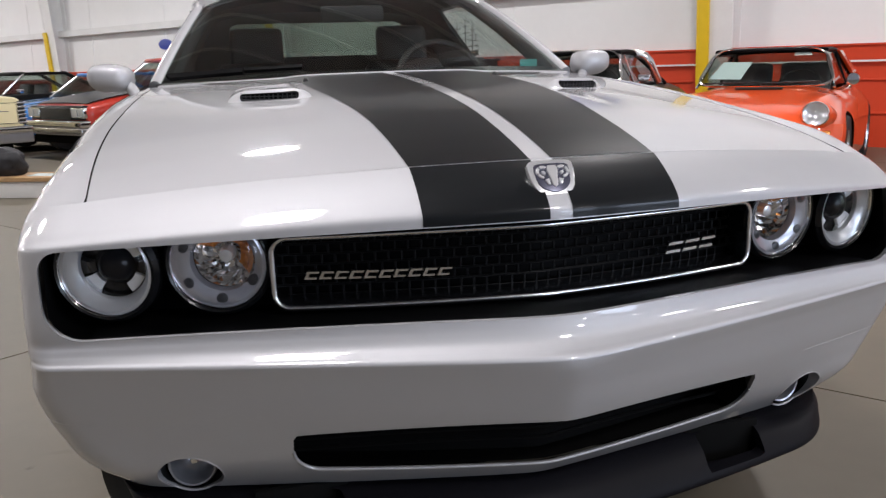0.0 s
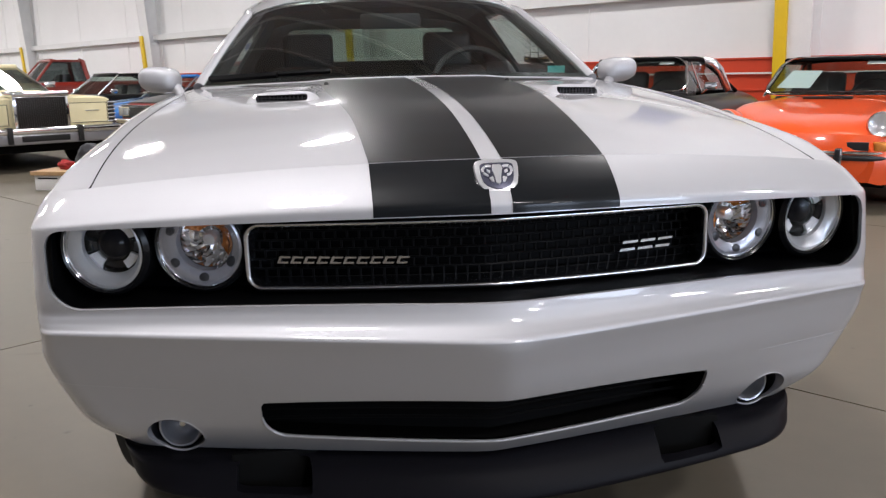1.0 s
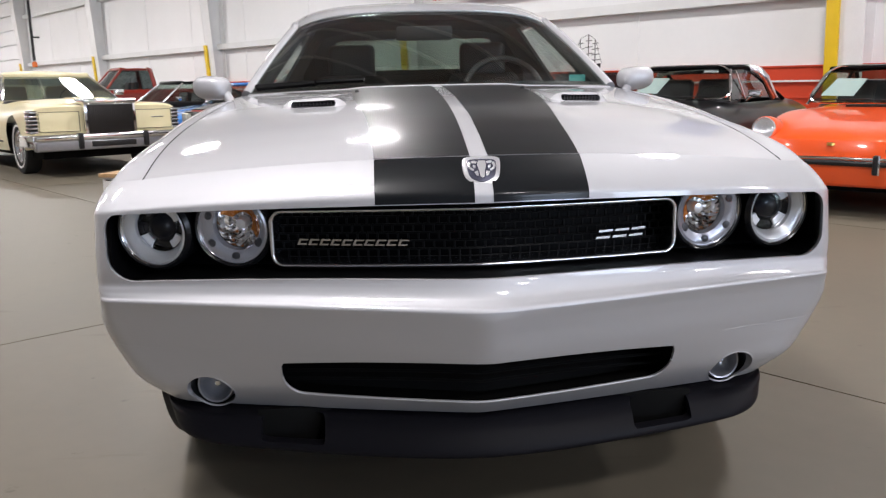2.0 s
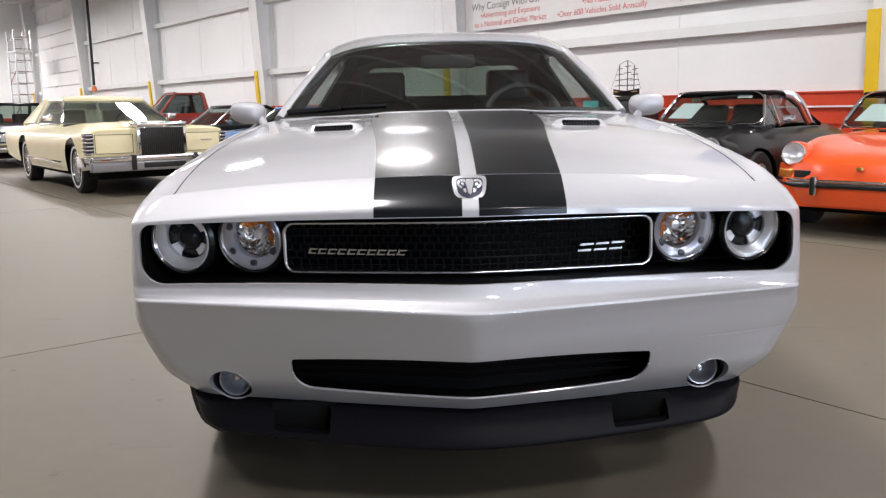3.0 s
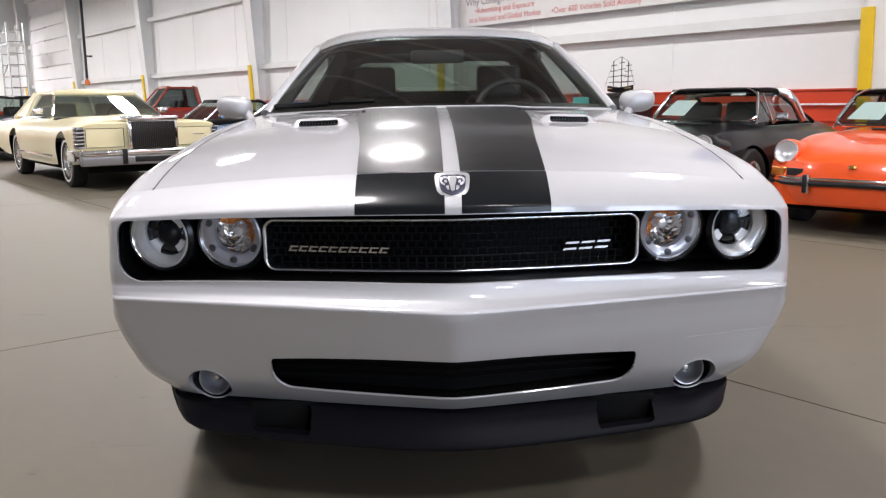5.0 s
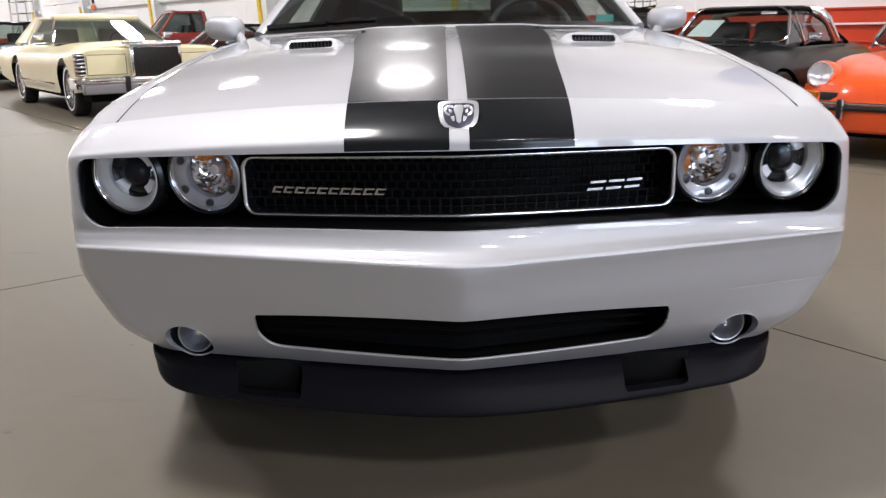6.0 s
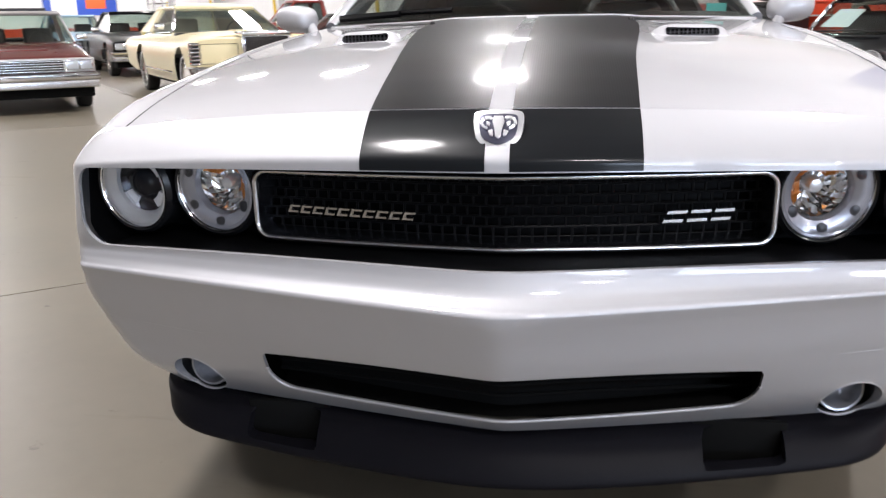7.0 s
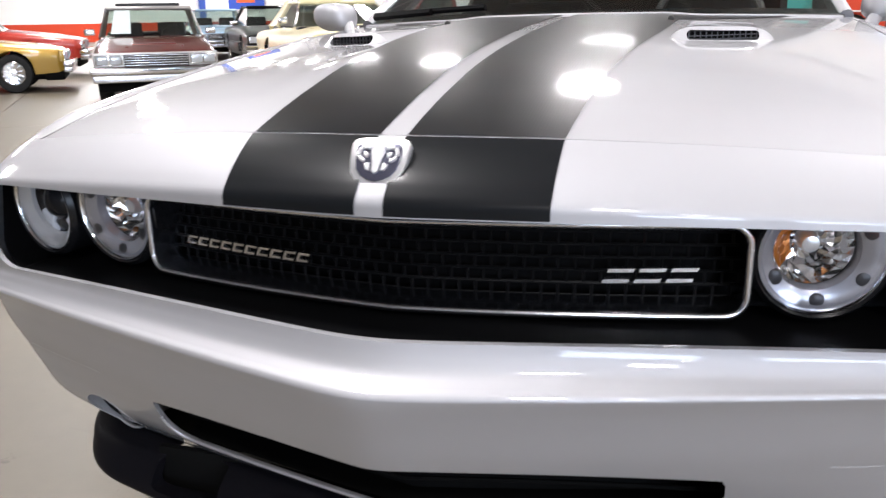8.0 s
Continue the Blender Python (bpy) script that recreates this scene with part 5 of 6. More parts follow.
def greenhouse(parent, wb, wr, zb, zr, yb0, yr0, yr1, yb1, mat, trim=None, pillar=0.03, bow=-0.06, roof_mat=None, side=True, rear=True, mid=None, roof_label="", glass_mat=None, seat_mat=None, crown_h=0.03):
    """Cabin: windscreen base yb0 and header yr0, rear header yr1 and rear base yb1."""
    g = glass_mat or TINT
    trim = trim or mat
    w = part("windscreen", pane((-wb, yb0, zb), (wb, yb0, zb), (wr, yr0, zr), (-wr, yr0, zr), (0, bow, 0)), g, parent, "clear curved windscreen")
    w.visible_shadow = False
    if rear:
        w = part("rear_window", pane((wb, yb1, zb), (-wb, yb1, zb), (-wr, yr1, zr), (wr, yr1, zr), (0, -bow, 0)), g, parent)
        w.visible_shadow = False
    crown = lambda p, f: (wr * p * 1.01, yr0 + (yr1 - yr0) * f + bow * (1 - p * p) * (1 - 2 * f), zr + crown_h * (1 - p ** 4) * (0.55 + 0.45 * math.sin(math.pi * f)))
    part("roof", surface(crown, [-1 + 2 * i / 24 for i in range(25)], [i / 14 for i in range(15)], thick=0.03), roof_mat or mat, parent, roof_label)
    part("header", tube([(wr * (-1 + i / 8), yr0 + bow * (1 - (i / 8 - 1) ** 2), zr + 0.012) for i in range(17)], pillar, 8), roof_mat or mat, parent)
    for s in (-1, 1):
        part("pillar", tube([(s * wb, yb0, zb - 0.02), (s * wr, yr0, zr), (s * wr, yr0 + 0.1, zr + 0.012)], pillar * 0.7, 8), trim, parent)
        part("pillar", tube([(s * wr, yr1 - 0.1, zr + 0.012), (s * wr, yr1, zr), (s * wb, yb1, zb - 0.02)], pillar * 1.3, 8), roof_mat or mat, parent)
        if side:
            sp = part("side_window", pane((s * wb, yb0 + 0.05, zb), (s * wb, yb1 - 0.05, zb), (s * wr, yr1, zr), (s * wr, yr0, zr)), g, parent)
            sp.visible_shadow = False
        if mid:
            part("pillar", tube([(s * wb, mid, zb - 0.02), (s * wr, mid + 0.02, zr + 0.01)], pillar, 8), roof_mat or mat, parent)
        part("roof_rail", tube([(s * wr, yr0, zr + 0.005), (s * wr * 1.01, (yr0 + yr1) / 2, zr + 0.015), (s * wr, yr1, zr + 0.005)], 0.022, 8), roof_mat or mat, parent)
    # seats, dash and far trim seen through the glass
    part("dashboard", box_bm(-wb * 0.9, wb * 0.9, yb0 + 0.12, yb0 + 0.4, zb - 0.22, zb - 0.01, 0.04, seg=3), LEATHER, parent)
    part("cabin_lining", box_bm(-wb * 0.94, wb * 0.94, yb0 + 0.1, yb1 - 0.1, zb - 0.50, zb - 0.42), LEATHER, parent)
    for x in (-wb * 0.45, wb * 0.45):
        seat = part("front_seat", put(box_bm(-0.23, 0.23, -0.06, 0.06, -0.35, 0.22, 0.05, seg=3), pose(x, (yr0 + yr1) / 2, zb - 0.02, -12)), seat_mat or LEATHER, parent)
    bm = tube([(0.19 * math.cos(2 * math.pi * i / 24), 0.19 * math.sin(2 * math.pi * i / 24), 0) for i in range(24)], 0.012, 6, closed=True)
    part("steering_wheel", put(bm, pose(wb * 0.45, yr0 + 0.05, zb - 0.02, 60)), BLACK_PLASTIC, parent)


def four_wheels(parent, xs, y_front, y_rear, r, w, mat, white=False, rim_r=0.62, spokes=10):
    for y in (y_front, y_rear):
        for s in (-1, 1):
            wheel(parent, s * xs, y, r, w, mat, s, rim_r, white, spokes)


def lens_disc(parent, name, x, y, z, r, mat, label="", dome=0.3, ring=CHROME, tilt=0):
    m = pose(x, y, z, tilt)
    p = part(name, put(lathe([(r * 1.12, -0.05), (r * 1.12, 0.0), (r * 1.05, 0.012), (r, 0.004), (r * 0.98, -0.01)], 28), m), ring, parent, label)
    part("reflector", put(lathe([(r * 0.98, -0.005), (r * 0.6, -0.03), (0, -0.045)], 24), m), LAMP_SILVER, p)
    q = part("lens", put(lathe([(r, 0.0), (r * 0.7, r * dome * 0.6), (r * 0.3, r * dome * 0.9), (0, r * dome)], 24), m), mat, p)
    q.visible_shadow = False
    return p


def flat_sheet(parent, name, a, b, c, d, mat, label=""):
    bm = bmesh.new()
    bm.faces.new([bm.verts.new(p) for p in (a, b, c, d)])
    r = bmesh.ops.extrude_face_region(bm, geom=bm.faces[:])
    for g in r["geom"]:
        if isinstance(g, bmesh.types.BMVert):
            g.co += Vector((0, 0.004, 0))
    bmesh.ops.recalc_face_normals(bm, faces=bm.faces[:])
    return part(name, bm, mat, parent, label, smooth=False)


def rear_engine_coupe(m, mat, label, targa):
    """Small round-lamped rear-engined coupe."""
    car = thing("classic_sports_car", label, "car", m)
    rows = [(0.10, 0.60, 0.24, 0.60, 3.4, 0.10), (0.16, 0.68, 0.22, 0.635, 3.6, 0.10), (0.32, 0.76, 0.22, 0.69, 3.8, 0.08), (0.7, 0.80, 0.22, 0.765, 4.0, 0.06),
            (1.15, 0.805, 0.20, 0.832, 4.2, 0.05), (1.6, 0.805, 0.20, 0.858, 4.4, 0.05), (2.6, 0.805, 0.20, 0.865, 4.4, 0.05), (3.3, 0.80, 0.22, 0.86, 3.6, 0.06), (3.8, 0.74, 0.26, 0.80, 3.0, 0.1), (4.16, 0.55, 0.34, 0.66, 2.8, 0.1)]
    hump = lambda y: 0.075 * smooth01((y - 0.16) / 0.3) * smooth01((1.35 - y) / 0.7)
    shell(car, "body", rows, mat, (0.92, 3.13), hump, arch_r=0.345, axle=0.31, cabin=(1.42, 3.0, 0.58))
    part("undertray", box_bm(-0.62, 0.62, 0.3, 4.0, 0.18, 0.60, 0.02), DARK, car)
    four_wheels(car, 0.69, 0.92, 3.13, 0.31, 0.17, SATIN, rim_r=0.64, spokes=5)
    greenhouse(car, 0.595, 0.475, 0.86, 1.165, 1.32, 1.60, 2.06 if targa else 2.45, 2.85 if targa else 3.15, mat, CHROME, 0.016, -0.10, MESH_BLACK, mid=None if targa else 2.32, rear=True, crown_h=0.045)
    # one chrome frame with rounded corners round the windscreen
    def ws_frame(u, v):
        w = 0.605 + (0.485 - 0.605) * v
        return (w * u, 1.315 + 0.275 * v - 0.10 * (1 - u * u), 0.862 + 0.318 * v + 0.032 * v * (1 - u * u))
    loop = [ws_frame(x, z) for x, z in rounded_rect(-1, 1, 0, 1, 0.26, 8)]
    dense = []
    for a_, b_ in zip(loop, loop[1:] + loop[:1]):
        n = max(1, int(math.dist(a_, b_) / 0.06))
        dense += [tuple(Vector(a_).lerp(Vector(b_), k / n)) for k in range(n)]
    part("windscreen_frame", tube(dense, 0.010, 8, closed=True), CHROME, car, "chrome windscreen frame")
    if targa:
        for s in (-1, 1):
            part("quarter_vent", tube([(s * 0.60, 1.72, 0.86), (s * 0.52, 1.62, 1.14)], 0.008, 6), CHROME, car)
        part("roll_hoop", tube([(-0.67, 2.34, 0.86), (-0.62, 2.20, 1.06), (-0.57, 2.14, 1.13), (-0.48, 2.11, 1.160), (0, 2.08, 1.165), (0.48, 2.11, 1.160), (0.57, 2.14, 1.13), (0.62, 2.20, 1.06), (0.67, 2.34, 0.86)], 0.050, 10, flat=0.6), SATIN, car, "brushed steel roll hoop")
    else:
        for s in (-1, 1):
            bm = prism([(2.75, 0.88), (3.30, 0.88), (2.60, 1.17), (2.36, 1.17)], 0.03, "x")
            for v in bm.verts:
                v.co.x = s * (0.66 - 0.48 * (v.co.z - 0.88) - v.co.x)
            bmesh.ops.recalc_face_normals(bm, faces=bm.faces[:])
            part("rear_pillar", bm, mat, car)
    # wrap-round nose skirt below the lid
    def skirt(q, z):
        y = 0.0 + 0.36 * abs(q) ** 3.4 + 0.05 * ((z - 0.42) / 0.2) ** 2
        return 0.77 * q * (1 - 0.10 * smooth01((0.40 - z) / 0.2)), y, z - 0.02 * q * q
    bm = surface(skirt, [-1 + 2 * i / 50 for i in range(51)], [0.265 + 0.34 * i / 16 for i in range(17)])
    bmesh.ops.recalc_face_normals(bm, faces=bm.faces[:])
    part("nose_skirt", bm, mat, car)
    part("bumper_strip", tube([tuple(Vector(skirt(-0.97 + 1.94 * i / 40, 0.435)) + Vector((0, -0.018, 0))) for i in range(41)], 0.022, 10, flat=0.8), BLACK_PLASTIC, car, "black rubber bumper strip")
    part("bumper_lip", tube([tuple(Vector(skirt(-0.97 + 1.94 * i / 40, 0.472)) + Vector((0, -0.018, 0))) for i in range(41)], 0.012, 8), CHROME, car)
    for s in (-1, 1):
        pod = put(lathe([(0.128, -0.55), (0.120, -0.10), (0.113, -0.02), (0.098, 0.004)], 32), pose(s * 0.585, 0.205, 0.668, -9))
        part("lamp_pod", pod, mat, car)
        lens_disc(car, "headlamp", s * 0.585, 0.192, 0.672, 0.089, CLEAR, "round clear headlamp with bright rim", 0.35, CHROME, -12)
        p = Vector(skirt(s * 0.80, 0.522))
        part("indicator", put(box_bm(-0.085, 0.085, -0.03, 0.03, -0.038, 0.038, 0.015, seg=3), pose(p.x, p.y - 0.005, p.z, 0, 0, s * 32)), AMBER, car, "amber indicator lamp")
        p = Vector(skirt(s * 0.59, 0.520))
        part("horn_grille", put(box_bm(-0.075, 0.075, -0.010, 0.02, -0.032, 0.032, 0.008), pose(p.x, p.y, p.z, 0, 0, s * 13)), BLACK_PLASTIC, car)
        p = Vector(skirt(s * 0.44, 0.43))
        part("overrider", put(box_bm(-0.022, 0.022, -0.045, 0.03, -0.075, 0.075, 0.016, seg=3), pose(p.x, p.y - 0.015, p.z)), BLACK_PLASTIC, car, "black rubber overrider with chrome face")
        part("overrider_face", put(box_bm(-0.008, 0.008, -0.02, 0.0, -0.075, 0.075, 0.005), pose(p.x + 0.024, p.y - 0.035, p.z)), CHROME, car)
    if targa:
        mir = part("door_mirror", put(box_bm(-0.062, 0.062, -0.03, 0.012, -0.034, 0.034, 0.014, seg=3), pose(0.735, 1.62, 0.915, 0, 0, 10)), CHROME, car, "square chrome door mirror")
        part("mirror_stalk", tube([(0.66, 1.56, 0.84), (0.70, 1.60, 0.885)], 0.012, 8), CHROME, mir)
    else:
        mir = part("door_mirror", put(lathe([(0.0, -0.03), (0.035, -0.026), (0.052, -0.006), (0.054, 0.006), (0.048, 0.012), (0.0, 0.014)], 24), pose(0.715, 1.60, 0.905, 0, 0, 14)), CHROME, car, "small round chrome door mirror")
        part("mirror_stalk", tube([(0.685, 1.60, 0.82), (0.705, 1.60, 0.875)], 0.010, 8), CHROME, mir)
    part("lid_vent", put(box_bm(-0.20, 0.20, -0.03, 0.03, -0.008, 0.008, 0.004), pose(0, 1.14, 0.842, 9)), BLACK_PLASTIC, car)
    part("hood_crest", put(lathe([(0.032, -0.01), (0.030, 0.008), (0, 0.012)], 16), pose(0, 0.028, 0.578, -84)), material("brass", (0.6, 0.42, 0.12), 0.3, 1.0), car, "small brass crest")
    for x0, x1 in ((-0.5, -0.02), (0.0, 0.48)):
        part("wiper", tube([(x0, 1.24, 0.885), (x1, 1.22, 0.898)], 0.008, 6), BLACK_PLASTIC, car)
    flat_sheet(car, "info_sheet", (-0.50, 1.39, 0.925), (-0.20, 1.330, 0.920), (-0.13, 1.490, 1.075), (-0.40, 1.545, 1.080), PAPER, "pale green paper sheet behind the windscreen")
    flat_sheet(car, "windscreen_tag", (0.22, 1.515, 1.125), (0.37, 1.545, 1.125), (0.36, 1.575, 1.155), (0.23, 1.548, 1.155), WHITE_STICKER, "white tag on the windscreen")
    return car


PARK = -51.4
rear_engine_coupe(pose(3.20, 4.40, 0, 0, 0, -44.7) @ Matrix.Diagonal((0.985, 0.985, 0.978, 1)), ORANGE_PAINT, "bright orange classic sports coupe parked by the wall", False)
rear_engine_coupe(pose(1.87, 5.79, 0, 0, 0, -45) @ Matrix.Diagonal((0.985, 0.985, 1.01, 1)), BLACK_PAINT, "black open-roof classic sports car with steel hoop", True)


# cream luxury sedan
def luxury_sedan(m):
    car = thing("luxury_sedan", "cream vintage luxury sedan with upright dark grille", "car", m)
    rows = [(0.09, 0.97, 0.40, 0.860, 12, 0.02), (0.13, 0.985, 0.36, 0.880, 12, 0.02), (1.2, 1.0, 0.30, 0.912, 6, 0.05), (1.9, 1.0, 0.28, 0.93, 5, 0.06), (3.6, 1.0, 0.28, 0.93, 5, 0.06), (5.0, 0.99, 0.32, 0.90, 5, 0.06), (5.80, 0.96, 0.40, 0.86, 8, 0.04)]
    shell(car, "body", rows, CREAM_PAINT, (1.02, 4.25), None, arch_r=0.40, axle=0.36, cabin=(2.12, 4.3, 0.70))
    part("undertray", box_bm(-0.85, 0.85, 0.2, 5.6, 0.22, 0.60, 0.02), DARK, car)
    four_wheels(car, 0.82, 1.02, 4.25, 0.355, 0.22, CHROME, True, 0.60, 12)
    greenhouse(car, 0.85, 0.63, 0.94, 1.275, 1.95, 2.62, 3.85, 4.45, CREAM_PAINT, CHROME, 0.032, -0.12, CREAM_PAINT, mid=3.55, roof_label="cream vinyl roof", glass_mat=glass("sedan_glass", (0.36, 0.45, 0.42), 4.2), crown_h=0.085, seat_mat=material("tan_velour", (0.42, 0.39, 0.30), 0.7, var=0.1))
    for s in (-1, 1):
        bm = prism([(3.70, 0.94), (4.46, 0.94), (3.92, 1.30), (3.68, 1.30)], 0.03, "x")
        for v in bm.verts:
            v.co.x = s * (0.868 - 0.62 * (v.co.z - 0.94) - v.co.x)
        bmesh.ops.recalc_face_normals(bm, faces=bm.faces[:])
        part("vinyl_quarter", bm, CREAM_PAINT, car)
    lid = lambda p, y: (0.66 * p, y, 0.885 + 0.036 * (y / 1.9) + 0.030 * (1 - abs(p) ** 2.2))
    part("hood", surface(lid, [-1 + 2 * i / 20 for i in range(21)], [0.16 + 1.78 * i / 12 for i in range(13)], thick=0.02), CREAM_PAINT, car, "long cream hood with a raised middle")
    grille = part("grille_shell", box_bm(-0.345, 0.345, -0.03, 0.30, 0.48, 0.945, 0.015), CHROME, car, "upright chrome grille shell with dark bars")
    part("grille_field", box_bm(-0.31, 0.31, -0.037, -0.028, 0.50, 0.885, 0.004), BROWN_TRIM, grille)
    for k in range(23):
        x = -0.30 + 0.60 * k / 22
        part("grille_bar", box_bm(x - 0.005, x + 0.005, -0.048, -0.036, 0.505, 0.88, 0.002), BROWN_TRIM, grille)
    part("grille_cap", box_bm(-0.355, 0.355, -0.055, 0.31, 0.89, 0.955, 0.02, seg=3), CHROME, grille)
    for s in (-1, 1):
        d = part("lamp_door", box_bm(s * 0.64 - 0.255, s * 0.64 + 0.255, 0.075, 0.11, 0.56, 0.80, 0.012), CREAM_PAINT, car, "cream flap over the headlamps")
        for xa, xb, za, zb in ((0.385, 0.895, 0.556, 0.561), (0.385, 0.895, 0.799, 0.804), (0.382, 0.387, 0.556, 0.804), (0.893, 0.898, 0.556, 0.804)):
            part("flap_gap", box_bm(min(s * xa, s * xb), max(s * xa, s * xb), 0.072, 0.080, za, zb), BROWN_TRIM, d)
        if s > 0:
            part("flap_trim", box_bm(0.60, 0.78, 0.068, 0.078, 0.70, 0.710, 0.003), SATIN, d)
        lamp = part("corner_lamp", box_bm(s * 0.955 - 0.045, s * 0.955 + 0.045, 0.085, 0.30, 0.545, 0.82, 0.01), BLACK_PLASTIC, car, "upright dark corner lamp with bright ribs")
        for k in range(6):
            part("lamp_rib", box_bm(s * 0.958 - 0.05, s * 0.958 + 0.05, 0.075, 0.31, 0.552 + 0.047 * k, 0.573 + 0.047 * k, 0.003), CHROME, lamp)
        part("bumper_end", box_bm(s * 0.99 - 0.03, s * 0.99 + 0.03, -0.02, 0.62, 0.37, 0.52, 0.02, seg=3), CHROME, car)
        part("bumper_guard", box_bm(s * 0.44 - 0.03, s * 0.44 + 0.03, -0.13, 0.0, 0.345, 0.54, 0.012), BLACK_PLASTIC, car)
        part("side_moulding", box_bm(s * 1.003 - 0.006, s * 1.003 + 0.006, 1.5, 3.8, 0.40, 0.425, 0.003), CHROME, car)
        part("door_mirror", box_bm(s * 0.98 - 0.07, s * 0.98 + 0.07, 2.2, 2.3, 0.985, 1.07, 0.02), CHROME, car)
    part("bumper", box_bm(-1.0, 1.0, -0.10, 0.06, 0.45, 0.53, 0.025, seg=3), CHROME, car, "wide chrome bumper")
    # lower face greyer than the chrome: the floor's reflection put into its colour
    part("bumper_face", box_bm(-1.0, 1.0, -0.085, 0.06, 0.33, 0.45, 0.02, seg=3), FOG_BEZEL, car)
    part("plate_recess", box_bm(-0.30, 0.30, -0.095, -0.07, 0.365, 0.435, 0.008), BLACK_PLASTIC, car)
    part("hood_spear", box_bm(-0.03, 0.03, 0.02, 1.8, 0.93, 0.965, 0.012), CREAM_PAINT, car)
    return car


luxury_sedan(pose(-3.68, 9.14, 0, 0, 0, 37.6) @ Matrix.Diagonal((0.93, 0.93, 1, 1)))


def square_front(m, label, mat, low_mat, kind, hood_mat=None):
    """Square-cut car of the seventies and eighties seen from the front."""
    car = thing("pickup_coupe" if kind == "utility" else "muscle_car", label, "car", m)
    rows = [(0.05, 0.86, 0.38, 0.71, 9, 0.03), (0.14, 0.89, 0.34, 0.745, 9, 0.03), (0.9, 0.91, 0.30, 0.86, 8, 0.04), (1.5, 0.91, 0.28, 0.91, 8, 0.04), (3.4, 0.91, 0.28, 0.92, 8, 0.04), (4.9, 0.87, 0.36, 0.88, 8, 0.04)]
    shell(car, "body", rows, mat, (0.95, 3.75), None, arch_r=0.385, axle=0.34, cabin=(1.6, 3.2, 0.68))
    part("undertray", box_bm(-0.78, 0.78, 0.2, 4.7, 0.22, 0.58, 0.02), DARK, car)
    four_wheels(car, 0.77, 0.95, 3.75, 0.335, 0.21, CHROME, False, 0.62, 10)
    greenhouse(car, *((0.80, 0.67) if kind == "utility" else (0.72, 0.58)), 0.91, 1.31, 1.50, 2.05, 2.95, 3.3 if kind == "utility" else 3.75, mat, SATIN, 0.03, -0.08, low_mat if kind == "utility" else mat, roof_label="pale roof" if kind == "utility" else "")
    if hood_mat:
        lid = lambda p, y: (0.74 * p, y, hermite(rows, y)[2] + 0.008 + 0.012 * (1 - p * p))
        part("hood", surface(lid, [-1 + 2 * i / 16 for i in range(17)], [0.12 + 1.33 * i / 16 for i in range(17)], thick=0.01), hood_mat, car, "black painted hood")
    part("lower_side", box_bm(-0.925, 0.925, 1.40, 3.30, 0.34, 0.56, 0.03), low_mat, car)
    head_w = 0.80 if hood_mat else 0.88
    part("header_panel", box_bm(-head_w, head_w, 0.02, 0.12, 0.53, 0.72, 0.02, seg=3), low_mat, car)
    g = part("grille", box_bm(-0.46, 0.46, 0.0, 0.06, 0.53, 0.695, 0.01), BLACK_PLASTIC, car, "black grille with bright bars")
    for k in range(5):
        part("grille_bar", box_bm(-0.46, 0.46, -0.012, 0.004, 0.545 + 0.032 * k, 0.557 + 0.032 * k, 0.003), BLACK_PLASTIC if hood_mat else SATIN, g)
    for s in (-1, 1):
        h = part("headlamp", box_bm(s * 0.665 - 0.185, s * 0.665 + 0.185, -0.006, 0.05, 0.555, 0.695, 0.012), CHROME, car, "square paired headlamps")
        for dx in (-0.09, 0.09):
            part("lens", box_bm(s * 0.665 + dx - 0.08, s * 0.665 + dx + 0.08, -0.016, -0.004, 0.57, 0.68, 0.008), material("lamp_glass", (0.45, 0.48, 0.5), 0.08, 0.3, coat=1.0), h)
        part("door_mirror", box_bm(s * 0.95 - 0.08, s * 0.95 + 0.08, 1.72, 1.80, 0.93, 1.02, 0.02), CHROME, car)
        part("hood_ridge", put(box_bm(-0.02, 0.02, 0.0, 1.12, -0.02, 0.012, 0.008), pose(s * 0.40, 0.32, 0.778, 6.3)), mat, car)
    part("hood_bulge", put(box_bm(-0.32, 0.32, 0.0, 0.90, -0.03, 0.022, 0.014, seg=3), pose(0, 0.5, 0.800, 6.0)), mat, car)
    part("bumper", box_bm(-0.93, 0.93, -0.13, 0.05, 0.43, 0.525, 0.025, seg=3), CHROME, car, "chrome bumper")
    part("bumper_lower", box_bm(-0.90, 0.90, -0.11, 0.05, 0.33, 0.43, 0.02, seg=3), SATIN, car)
    part("valance", box_bm(-0.84, 0.84, 0.06, 0.40, 0.20, 0.40, 0.02), DARK, car)
    if kind == "utility":
        flat_sheet(car, "info_sheet", (-0.62, 1.47, 0.95), (-0.32, 1.42, 0.95), (-0.30, 1.93, 1.29), (-0.54, 1.97, 1.29), PAPER, "white sheet behind the windscreen")
        part("roof_bar", box_bm(-0.52, 0.52, 2.35, 2.55, 1.345, 1.40, 0.015), BLACK_PLASTIC, car, "black bar on the roof")
        part("bed_cover", box_bm(-0.72, 0.72, 3.35, 4.75, 0.90, 0.95, 0.02), BLACK_PLASTIC, car)
    return car


square_front(pose(-6.33, 8.08, 0, 0, 0, 38) @ Matrix.Diagonal((0.86, 0.86, 0.93, 1)), "maroon and silver coupe utility with chrome bumper", MAROON_PAINT, GREY_PAINT, "utility")
square_front(pose(-8.3, 15.3, 0, 0, 0, 38), "black classic car between the cream sedan and others", BLACK_PAINT, BLACK_PAINT, "muscle")
square_front(pose(-12.2, 19.0, 0, 0, 0, 38), "pale blue classic car parked far back", BLUE_PAINT, BLUE_PAINT, "muscle")
SMALL = Matrix.Diagonal((0.88, 0.88, 0.90, 1))


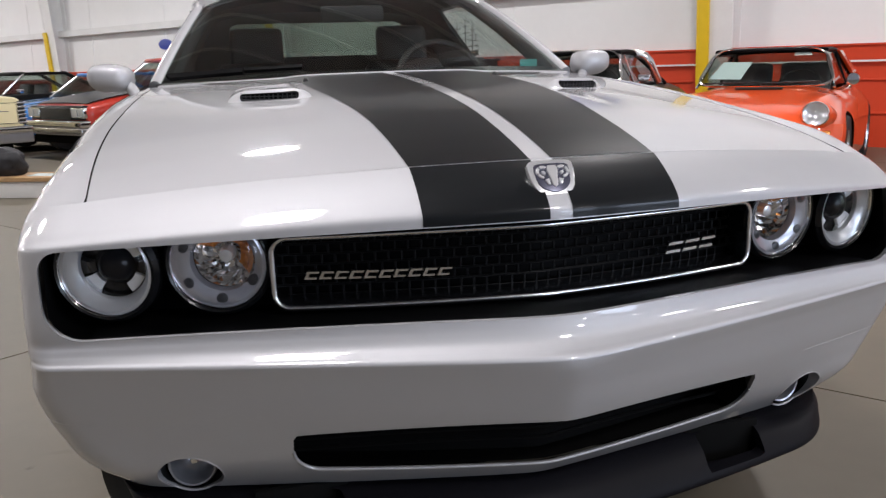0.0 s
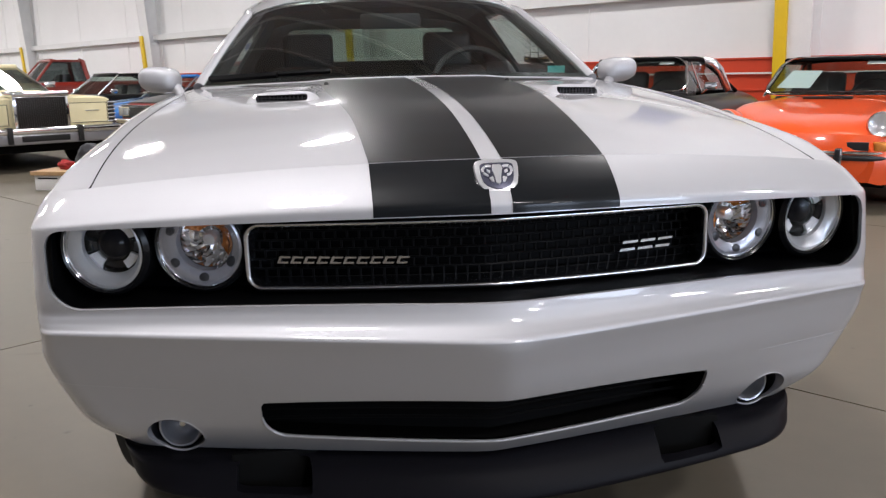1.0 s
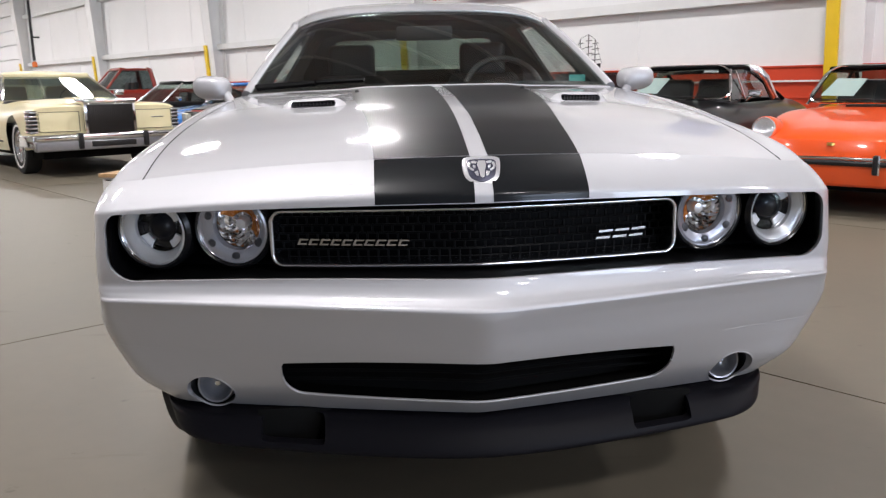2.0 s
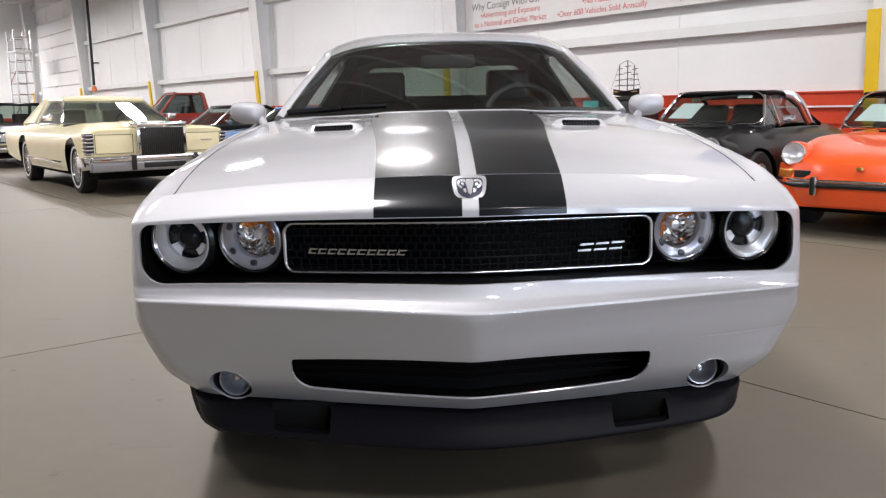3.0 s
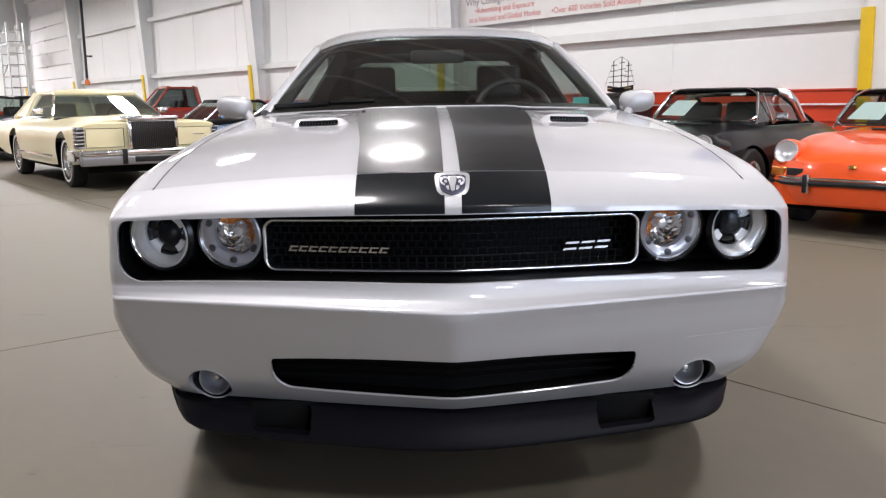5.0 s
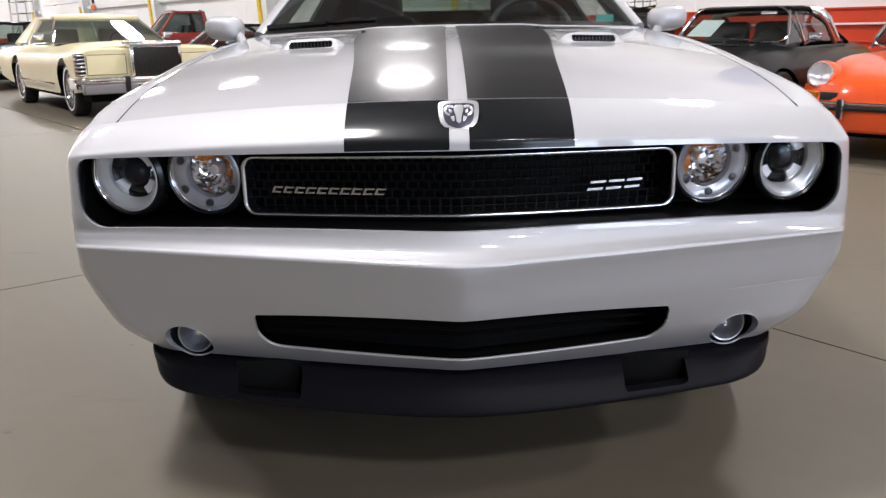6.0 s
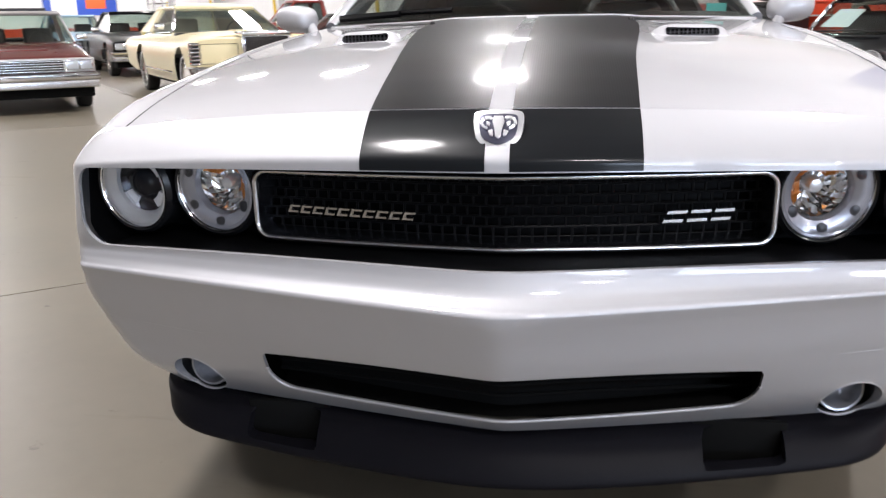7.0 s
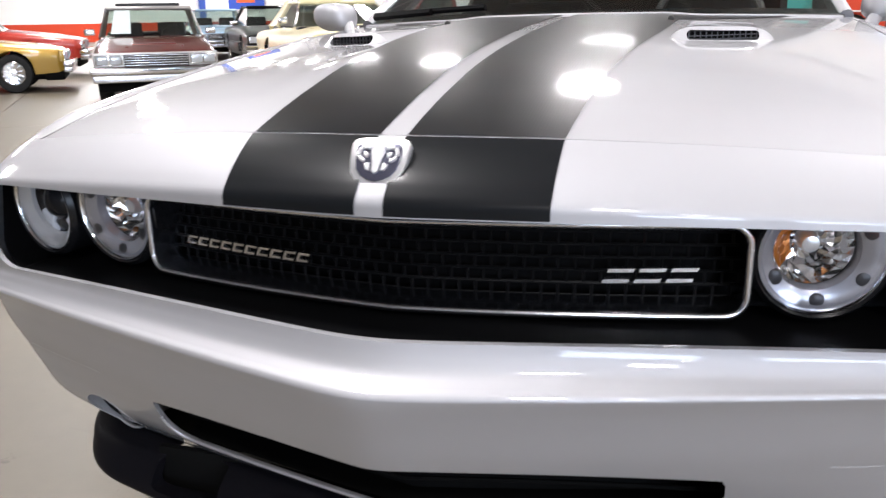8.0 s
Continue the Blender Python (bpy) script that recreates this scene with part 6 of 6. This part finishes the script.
def row_spot(k):
    """The k-th place of the row along the wall."""
    return pose(1.70 - 1.36 * k, 5.65 + 1.58 * k, 0, 0, 0, PARK) @ SMALL


square_front(row_spot(3.38) @ Matrix.Diagonal((1, 1, 1.1, 1)), "red classic car with a black hood and chrome lamps", RED_PAINT, BLACK_PAINT, "muscle", BLACK_PAINT)
square_front(row_spot(4.3) @ Matrix.Diagonal((1, 1, 0.95, 1)), "bright blue classic car with chrome trim", BRIGHT_BLUE, BRIGHT_BLUE, "muscle")
square_front(row_spot(5.6), "dark classic car behind the cream sedan", BLACK_PAINT, BLACK_PAINT, "muscle")
square_front(pose(-9.75, 10.35, 0, 0, 0, 129) @ Matrix.Diagonal((0.9, 0.80, 0.88, 1)), "gold classic coupe with chrome wheels", GOLD_PAINT, GOLD_PAINT, "muscle")
square_front(pose(-12.0, 13.4, 0, 0, 0, 126), "red classic coupe parked far back", RED_PAINT, RED_PAINT, "muscle")


def pickup(m):
    car = thing("pickup_truck", "red pickup truck parked behind other cars", "truck", m)
    rows = [(0.05, 0.93, 0.5, 1.02, 9, 0.02), (0.2, 0.96, 0.45, 1.08, 9, 0.02), (1.3, 0.98, 0.42, 1.14, 9, 0.03), (2.9, 0.98, 0.42, 1.16, 9, 0.03), (5.2, 0.97, 0.45, 1.16, 10, 0.02)]
    shell(car, "body", rows, DARK_RED, (0.95, 4.2), None, arch_r=0.42, axle=0.38, cabin=(1.52, 2.8, 0.82))
    part("undertray", box_bm(-0.8, 0.8, 0.2, 5.0, 0.3, 0.7, 0.02), DARK, car)
    four_wheels(car, 0.84, 0.95, 4.2, 0.375, 0.24, SATIN)
    greenhouse(car, 0.86, 0.72, 1.15, 1.70, 1.45, 1.95, 2.75, 2.85, DARK_RED, DARK_RED, 0.05, -0.06, glass_mat=glass("truck_glass", (0.30, 0.34, 0.34), 1.8))
    part("bumper", box_bm(-0.97, 0.97, -0.12, 0.06, 0.5, 0.68, 0.02), CHROME, car)
    part("grille", box_bm(-0.55, 0.55, 0.0, 0.08, 0.75, 1.0, 0.01), BLACK_PLASTIC, car)
    for s in (-1, 1):
        part("headlamp", box_bm(s * 0.74 - 0.15, s * 0.74 + 0.15, -0.01, 0.06, 0.78, 0.98, 0.01), CHROME, car)
    return car


pickup(pose(-9.1, 20.9, 0, 0, 0, -60) @ Matrix.Diagonal((0.95, 0.93, 0.94, 1)))

# box with a bag on it, on the floor before the cream car
crate = thing("tool_box", "long white box with a pale wooden lid on the floor", "box", pose(-2.62, 7.20, 0, 0, 0, -20))
part("body", box_bm(-0.54, 0.54, -0.19, 0.19, 0, 0.15, 0.006), WHITE_CARD, crate)
part("lid", box_bm(-0.57, 0.57, -0.21, 0.21, 0.151, 0.192, 0.005), WOOD, crate, "pale wooden lid")
part("label_strip", box_bm(-0.50, -0.28, -0.1935, -0.1905, 0.115, 0.128), BLACK_PLASTIC, crate)


def soft_heap(name, place, size, mat, label, category, seed, rough=0.2):
    """A slumped cloth thing with folds, flat underneath."""
    bm = bmesh.new()
    bmesh.ops.create_icosphere(bm, subdivisions=4, radius=1)
    off = Vector((seed * 3.1, seed * 1.7, seed))
    for v in bm.verts:
        c = v.co.copy()
        k = 1 + rough * noise.noise(c * 1.7 + off) + 0.35 * rough * noise.noise(c * 5 + off) + 0.15 * rough * math.sin(9 * c.x + 5 * c.z)
        v.co = Vector((c.x * size[0] * k, c.y * size[1] * k, max(c.z * k, -0.72) * size[2]))
    bm.transform(place @ Matrix.Translation((0, 0, 0.72 * size[2])))
    return tagged(mesh_object(name, bm, mat), label, category)


bag = soft_heap("bag", pose(-2.60, 7.17, 0.192, 0, 0, -20), (0.18, 0.12, 0.15), material("dark_bag_cloth", (0.025, 0.025, 0.03), 0.6, var=0.2, bump=0.3, bump_scale=40), "dark cloth bag lying on the wooden lid", "bag", 1)
rag = soft_heap("rag", pose(-2.90, 7.32, 0.192, 0, 0, -20), (0.10, 0.06, 0.05), material("red_rag_cloth", (0.4, 0.03, 0.03), 0.8, var=0.25, bump=0.3, bump_scale=50), "crumpled red rag on the wooden lid", "cloth", 2, 0.4)
part("paper", box_bm(0.26, 0.50, -0.12, 0.06, 0.193, 0.196), PAPER, crate, "white paper on the lid")


# model sailing ship on a dark cabinet by the wall
cabinet = thing("cabinet", "dark cabinet standing against the red wainscot", "cabinet", HALL @ pose(-8.45, Y1 - 0.5, 0))
part("body", box_bm(-0.45, 0.45, -0.25, 0.25, 0, 1.17, 0.01), BLACK_PLASTIC, cabinet)
part("top", box_bm(-0.48, 0.48, -0.28, 0.28, 1.171, 1.20, 0.006), BLACK_PLASTIC, cabinet)
ship = thing("model_ship", "dark model sailing ship with bare masts on a cabinet", "model ship", HALL @ pose(-8.45, Y1 - 0.5, 1.20))
bm = surface(lambda u, v: (0.26 * u, 0.07 * v * (1 - abs(u) ** 2.5), 0.03 + 0.09 * abs(v) ** 0.7 + 0.035 * u * u), [-1 + 2 * i / 20 for i in range(21)], [-1 + 2 * i / 10 for i in range(11)])
part("hull", bm, BROWN_TRIM, ship)
part("deck", box_bm(-0.22, 0.22, -0.04, 0.04, 0.10, 0.115, 0.004), WOOD, ship)
part("stand", box_bm(-0.30, 0.30, -0.08, 0.08, 0, 0.032, 0.004), BROWN_TRIM, ship)
for mx, mh in ((-0.14, 0.44), (0.02, 0.50), (0.15, 0.42)):
    mast = part("mast", tube([(mx, 0, 0.10), (mx, 0, 0.10 + mh)], 0.008, 6), BROWN_TRIM, ship)
    for k in range(4):
        part("yard", tube([(mx - 0.10 + 0.015 * k, 0.01, 0.20 + mh * 0.2 * k), (mx + 0.10 - 0.015 * k, 0.01, 0.21 + mh * 0.2 * k)], 0.006, 5), BROWN_TRIM, mast)
part("rigging", tube([(-0.30, 0, 0.16), (-0.14, 0, 0.54), (0.02, 0, 0.60), (0.15, 0, 0.52), (0.28, 0, 0.15)], 0.003, 4), BROWN_TRIM, ship)
